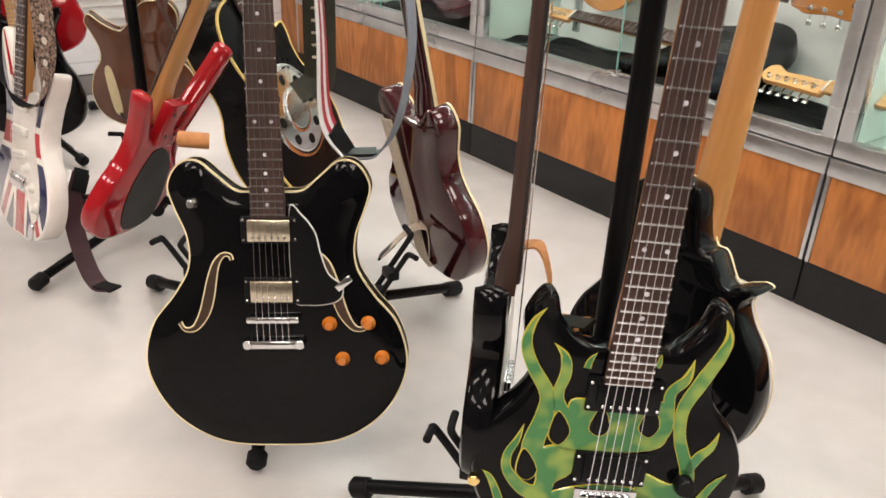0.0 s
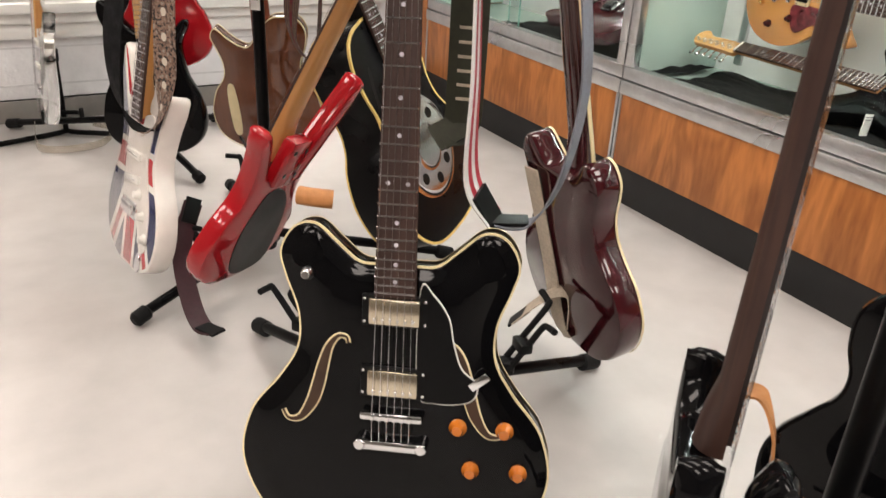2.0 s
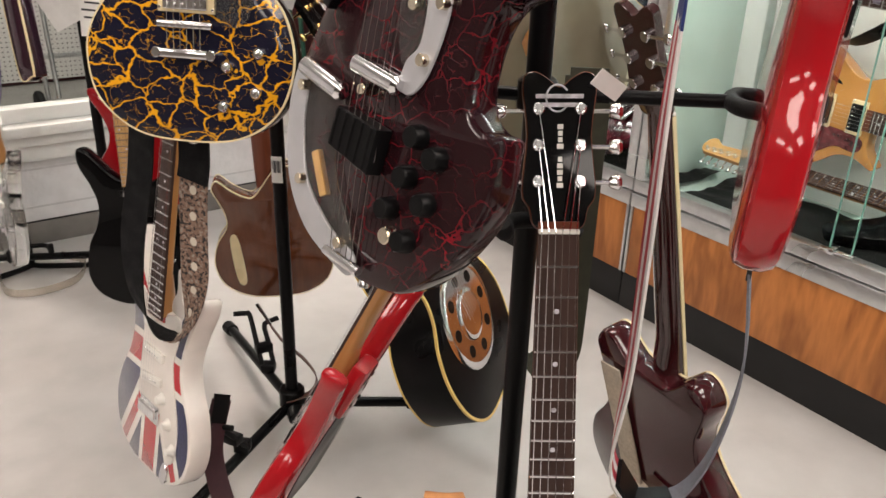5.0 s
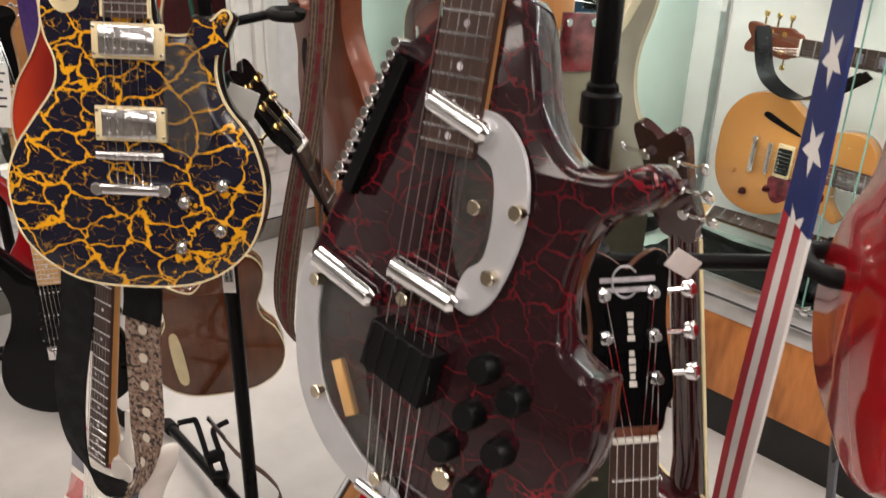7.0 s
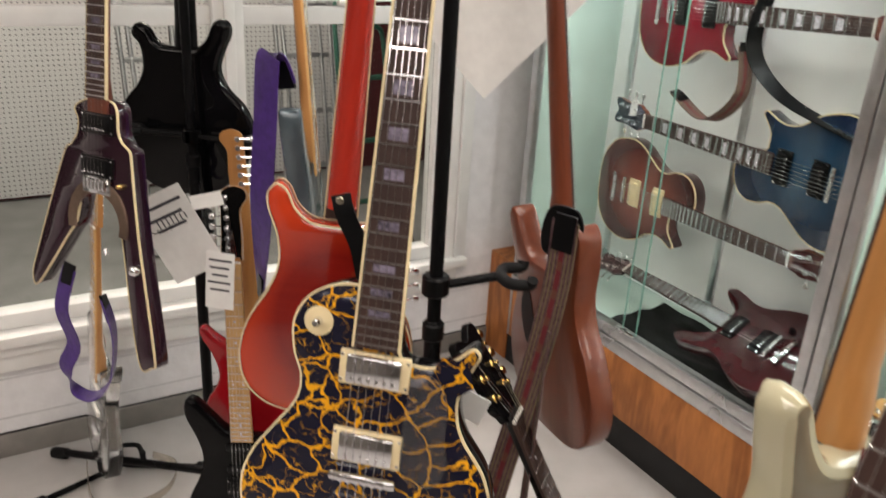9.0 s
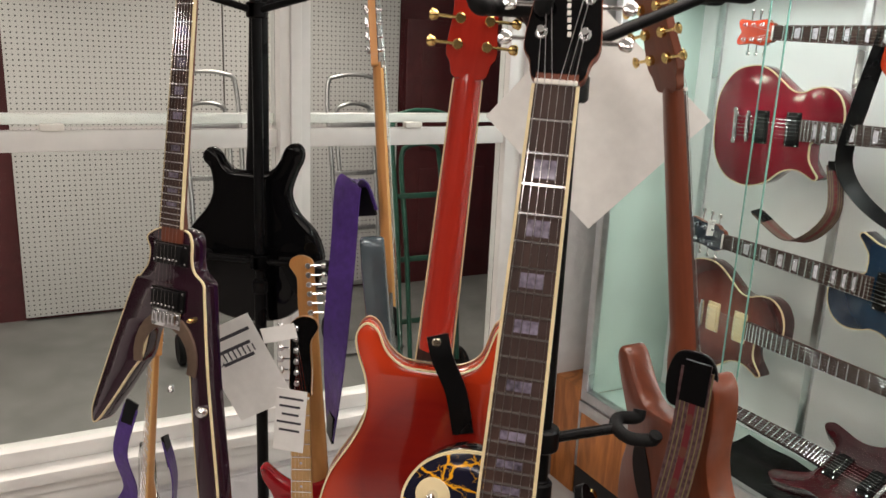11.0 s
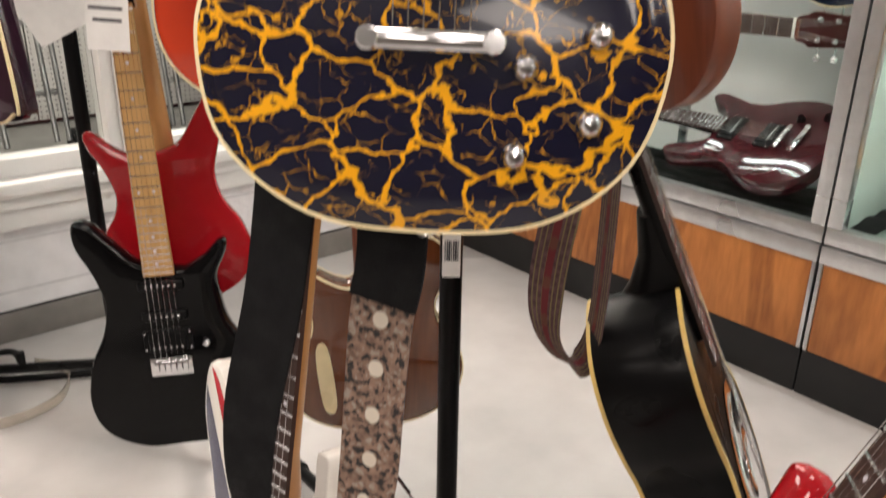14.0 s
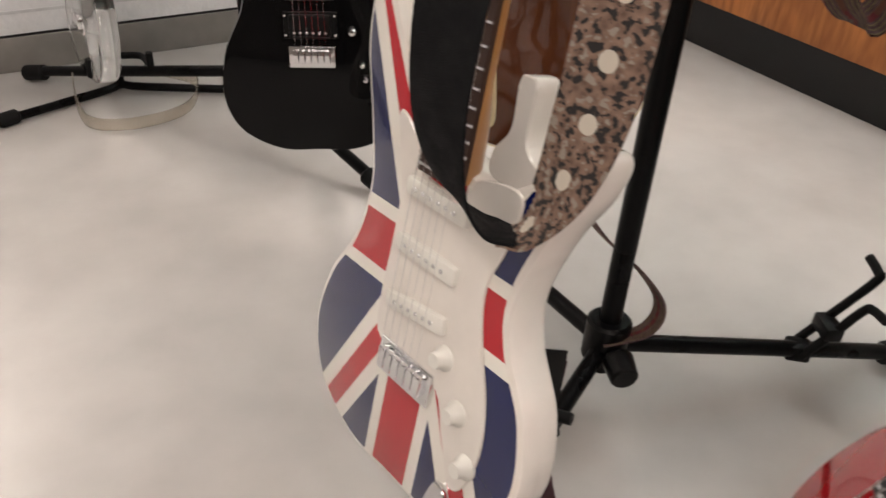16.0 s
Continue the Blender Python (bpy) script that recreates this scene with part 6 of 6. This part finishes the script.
strap("dark woven strap curled round the stand hub", [(-0.94, 2.46, 0.36), (-0.88, 2.44, 0.28), (-0.81, 2.42, 0.23), (-0.775, 2.4, 0.19), (-0.79, 2.385, 0.15), (-0.85, 2.37, 0.13)], 0.04, WOVEN, [(0.3, -0.9, 0.3)] * 6, ends=(0,))
strap("brown leather strap arched between two black guitars", [(0.227, 1.12, 0.63), (0.251, 1.1, 0.638), (0.266, 1.08, 0.605), (0.27, 1.06, 0.56), (0.29, 1.03, 0.56), (0.31, 1.0, 0.575)], 0.028, TAN, [(0.2, 1, 0)] * 6, ends=(-1,))
strap("clear vinyl strap looped on the floor", [(-2.2, 3.2, 0.06), (-2.13, 3.1, 0.02), (-2.05, 3.04, 0.02), (-1.95, 3.08, 0.02), (-1.88, 3.18, 0.025), (-1.9, 3.28, 0.05), (-2.0, 3.3, 0.06)], 0.03, CLEAR_STRAP, [(0.1, 0.1, 1)] * 7, ends=())
tn = thing("leather_tab", "tan leather strap end on a black guitar", "strap", Matrix.Translation((-0.36, 1.45, 0.645)))
tube("roll", [(-0.026, 0, 0.004), (0, 0, 0.003), (0.026, 0.008, 0)], 0.015, TAN, tn, seg=14)
# tags and papers
def paper_card(name, p, w, h, yaw, label, lines=0, roll=0.0, pitch=0.0):
    t = tagged(box(name, (w, 0.0015, h), Matrix(), PAPER, None, 0), label, "paper tag", "paper tags")
    t.matrix_world = pose(*p, pitch, roll, yaw)
    for k in range(lines):
        box("writing_line", (w * (0.8 - 0.12 * (k % 3)), 0.0006, h * 0.035), Matrix.Translation((-w * 0.03 * (k % 2), -0.0011, h * (0.36 - 0.13 * k))), INK, t, 0)
    return t


paper_card("paper_tag", (-1.425, 2.725, 1.085), 0.07, 0.15, 5, "white handwritten tag hanging on a guitar neck", 5, 4)
paper_card("paper_tag", (-1.465, 2.76, 1.275), 0.08, 0.035, 5, "small white paper tag tied to a headstock", 0, -15)
paper_card("paper_tag", (-0.19, 1.56, 1.2), 0.022, 0.045, 5, "white paper tag tied to a black headstock", 0, -55, 20)
paper_card("paper_tag", (-0.735, 2.13, 1.22), 0.05, 0.05, -5, "white paper tag tied to a gold-tunered headstock", 0, 20)
paper_card("paper_sign", (-0.815, 2.63, 1.8), 0.28, 0.28, -10, "large white paper hanging askew behind the guitars", 0, 42)
paper_card("paper_booklet", (-1.6, 2.86, 1.135), 0.15, 0.24, 10, "white printed warranty booklet hanging from a guitar", 3, -28)
bkl = bpy.data.objects["paper_booklet"]
tube("logo_curve", [(-0.048 + 0.012 * math.cos(a), -0.0012, 0.045 + 0.02 * math.sin(a)) for a in np.linspace(0.9, 5.6, 8)], 0.0013, INK, bkl, 4, 6)
for k, hgt in enumerate((30, 22, 30, 30, 22, 18, 18)):
    box("logo_letter", (0.0035, 0.0006, hgt / 1000), Matrix.Translation((-0.03 + 0.013 * k, -0.0012, 0.03 + hgt / 2000)), INK, bkl, 0)


# ---- things in the showcases ----
def cased(name, label, n, s, z, turn, shape, top, lay=False, size=1.0, **kw):
    """A guitar in a showcase: hung level on the back panel with its neck along the wall, or laid on the deck."""
    n += 0.03
    up = ALG * math.cos(radians(turn)) + Vector((0, 0, math.sin(radians(turn))))
    if lay:
        sg_ = 1 if math.cos(radians(turn)) > 0 else -1
        m = stance(at(n, s, z), (0, 0.2, -0.045), up, (NRM * 0.85 + Vector((0, 0, 0.5))) * sg_, GS * size)
    else:
        m = stance(at(n, s, z), (0, 0.2, -0.045), up, Vector((0, 0, -1)) if math.cos(radians(turn)) < 0 else Vector((0, 0, 1)), GS * size)
        if (m.to_3x3() @ Vector((0, 0, 1))).dot(NRM) > 0:
            m = stance(at(n, s, z), (0, 0.2, -0.045), up, Vector((0, 0, 1)) if math.cos(radians(turn)) < 0 else Vector((0, 0, -1)), GS * size)
    return guitar(name, label, m, shape, 0.045, top, strings=True, group="guitars in the showcases", **kw)


PK = (("hb", 0.165, PLASTIC, PLASTIC), ("hb", 0.268, PLASTIC, PLASTIC))
nt = cased("natural_guitar", "amber natural thinline guitar hung on the white back of a showcase", 2.5, 1.93, 0.83, 182, LP, NATURAL, neck=MAHOG, bridge_y=0.15, pickups=(("hb", 0.19, CREAM, PLASTIC), ("hb", 0.28, CREAM, PLASTIC)),
           knobs=((0.112, 0.095, 0.011, WINE_LAC, "hat"), (0.085, 0.16, 0.011, WINE_LAC, "hat"), (0.06, 0.06, 0.006, GOLD, "dome")))
plate("sound_slot", [(-118, 120), (-104, 110), (-84, 165), (-72, 215), (-84, 205), (-100, 165)], -0.001, 0.0008, PLASTIC, nt, "dark curved sound slot")
plate("pickguard", [(44, 170), (50, 300), (90, 300), (88, 240), (118, 190), (92, 165)], 0.001, 0.004, TORTOISE, nt, "red tortoise pickguard")
cased("amber_guitar", "amber flamed guitar hung high in a showcase", 2.5, 1.86, 1.58, 182, LP, NATURAL, neck=MAHOG, pickups=PK, knobs=((0.1, 0.06, 0.011, GOLD, "hat"), (0.08, 0.12, 0.011, GOLD, "hat")))
cased("brown_cased_guitar", "brown guitar with a pearl inlaid fingerboard hung in a showcase", 2.5, 1.33, 1.14, 2, LP, DOVE_BURST, neck=MAHOG, inlay="block", head_mat=MAHOG, tuners=GOLD, pickups=PK)
cased("red_burst_guitar", "dark red burst single-cut guitar hung in a showcase", 2.46, 3.3, 1.69, 178, LP, RED_BURST, size=1.1, neck=MAHOG, inlay="trap", pickups=PK, binding=CREAM)
cased("blue_guitar", "dark blue burst guitar hung in a showcase", 2.46, 2.72, 1.25, 1, LP, BLUE_BURST, size=1.14, neck=MAHOG, inlay="trap", pickups=PK, binding=CREAM)
cased("tobacco_guitar", "tobacco burst single-cut guitar with a rayed motif hung in a showcase", 2.46, 3.4, 0.97, 180, LP, DOVE_BURST, size=1.1, neck=MAHOG, inlay=None, pickups=(("hb", 0.165, CREAM, CREAM), ("hb", 0.268, CREAM, CREAM)), binding=CREAM)
cased("orange_cased_guitar", "orange guitar hung at the top of a showcase", 2.46, 2.72, 1.99, 1, LP, ORANGE_LAC, neck=MAHOG, inlay="trap", pickups=PK)
cased("maroon_guitar", "maroon double-cut guitar lying on a dark cloth in a showcase", 2.4, 2.76, 0.62, 0, SGB, WINE_LAC, lay=True, neck=WINE_NECK, pickups=PK, knobs=((0.1, 0.06, 0.011, PLASTIC, "hat"), (0.08, 0.12, 0.011, PLASTIC, "hat")))
cased("black_cased_guitar", "black guitar with a maple headstock lying in a showcase", 2.48, 1.5, 0.56, 0, STRAT, BLACK, lay=True, neck=MAPLE_BACK, board=ROSE, head="strat", head_mat=MAPLE, scale_len=0.648, bridge="trem")
cased("tan_cased_guitar", "natural wood guitar with chrome tuners lying in a showcase", 2.4, 0.42, 0.54, 0, STRAT, MAPLE_BACK, lay=True, neck=MAPLE_BACK, board=MAPLE, head="strat", head_mat=MAPLE, scale_len=0.648, bridge="trem")
for nn, ss, zz in ((2.3, 1.52, 0.54), (2.42, 2.18, 1.27), (2.42, 3.5, 1.3)):
    q = at(nn, ss, zz)
    paper_card("price_tag", (q.x, q.y, q.z), 0.035, 0.06, 40, "small white price tag in a showcase", 2, 6)
def cased_strap(pts, m, w, label):
    strap(label, [at(*q) for q in pts], w, m, [NRM * -0.7 + ALG * 0.7])
cased_strap([(2.44, 2.6, 1.4), (2.42, 2.85, 1.47), (2.42, 3.0, 1.6), (2.42, 2.98, 1.8), (2.44, 2.95, 2.0)], SATIN, 0.05, "black strap looped between guitars in a showcase")
cased_strap([(2.44, 3.05, 1.6), (2.4, 3.0, 1.45), (2.4, 3.12, 1.34), (2.42, 3.3, 1.4)], WOVEN, 0.045, "dark patterned strap hanging in a showcase")
cased_strap([(2.44, 2.06, 1.2), (2.4, 2.0, 1.08), (2.4, 1.88, 1.04), (2.42, 1.75, 1.12)], SATIN, 0.05, "black studded strap hanging in a showcase")
for s, w in ((2.85, 1.0), (1.65, 1.25), (0.3, 1.0)):
    k = bmesh.new()
    bmesh.ops.create_grid(k, x_segments=40, y_segments=24, size=0.5)
    for v in k.verts:
        v.co = Vector((v.co.x * 0.34, v.co.y * w, 0.018 * noise.noise(Vector((v.co.x * 5, v.co.y * 7, s * 9))) + 0.02))
    o = part("dark_cloth", k, CLOTH, None)
    o.matrix_world = ROOM @ Matrix.Translation((2.44, s, 0.467))
    tagged(o, "rumpled black cloth under a guitar in a showcase", "cloth", "cloths")
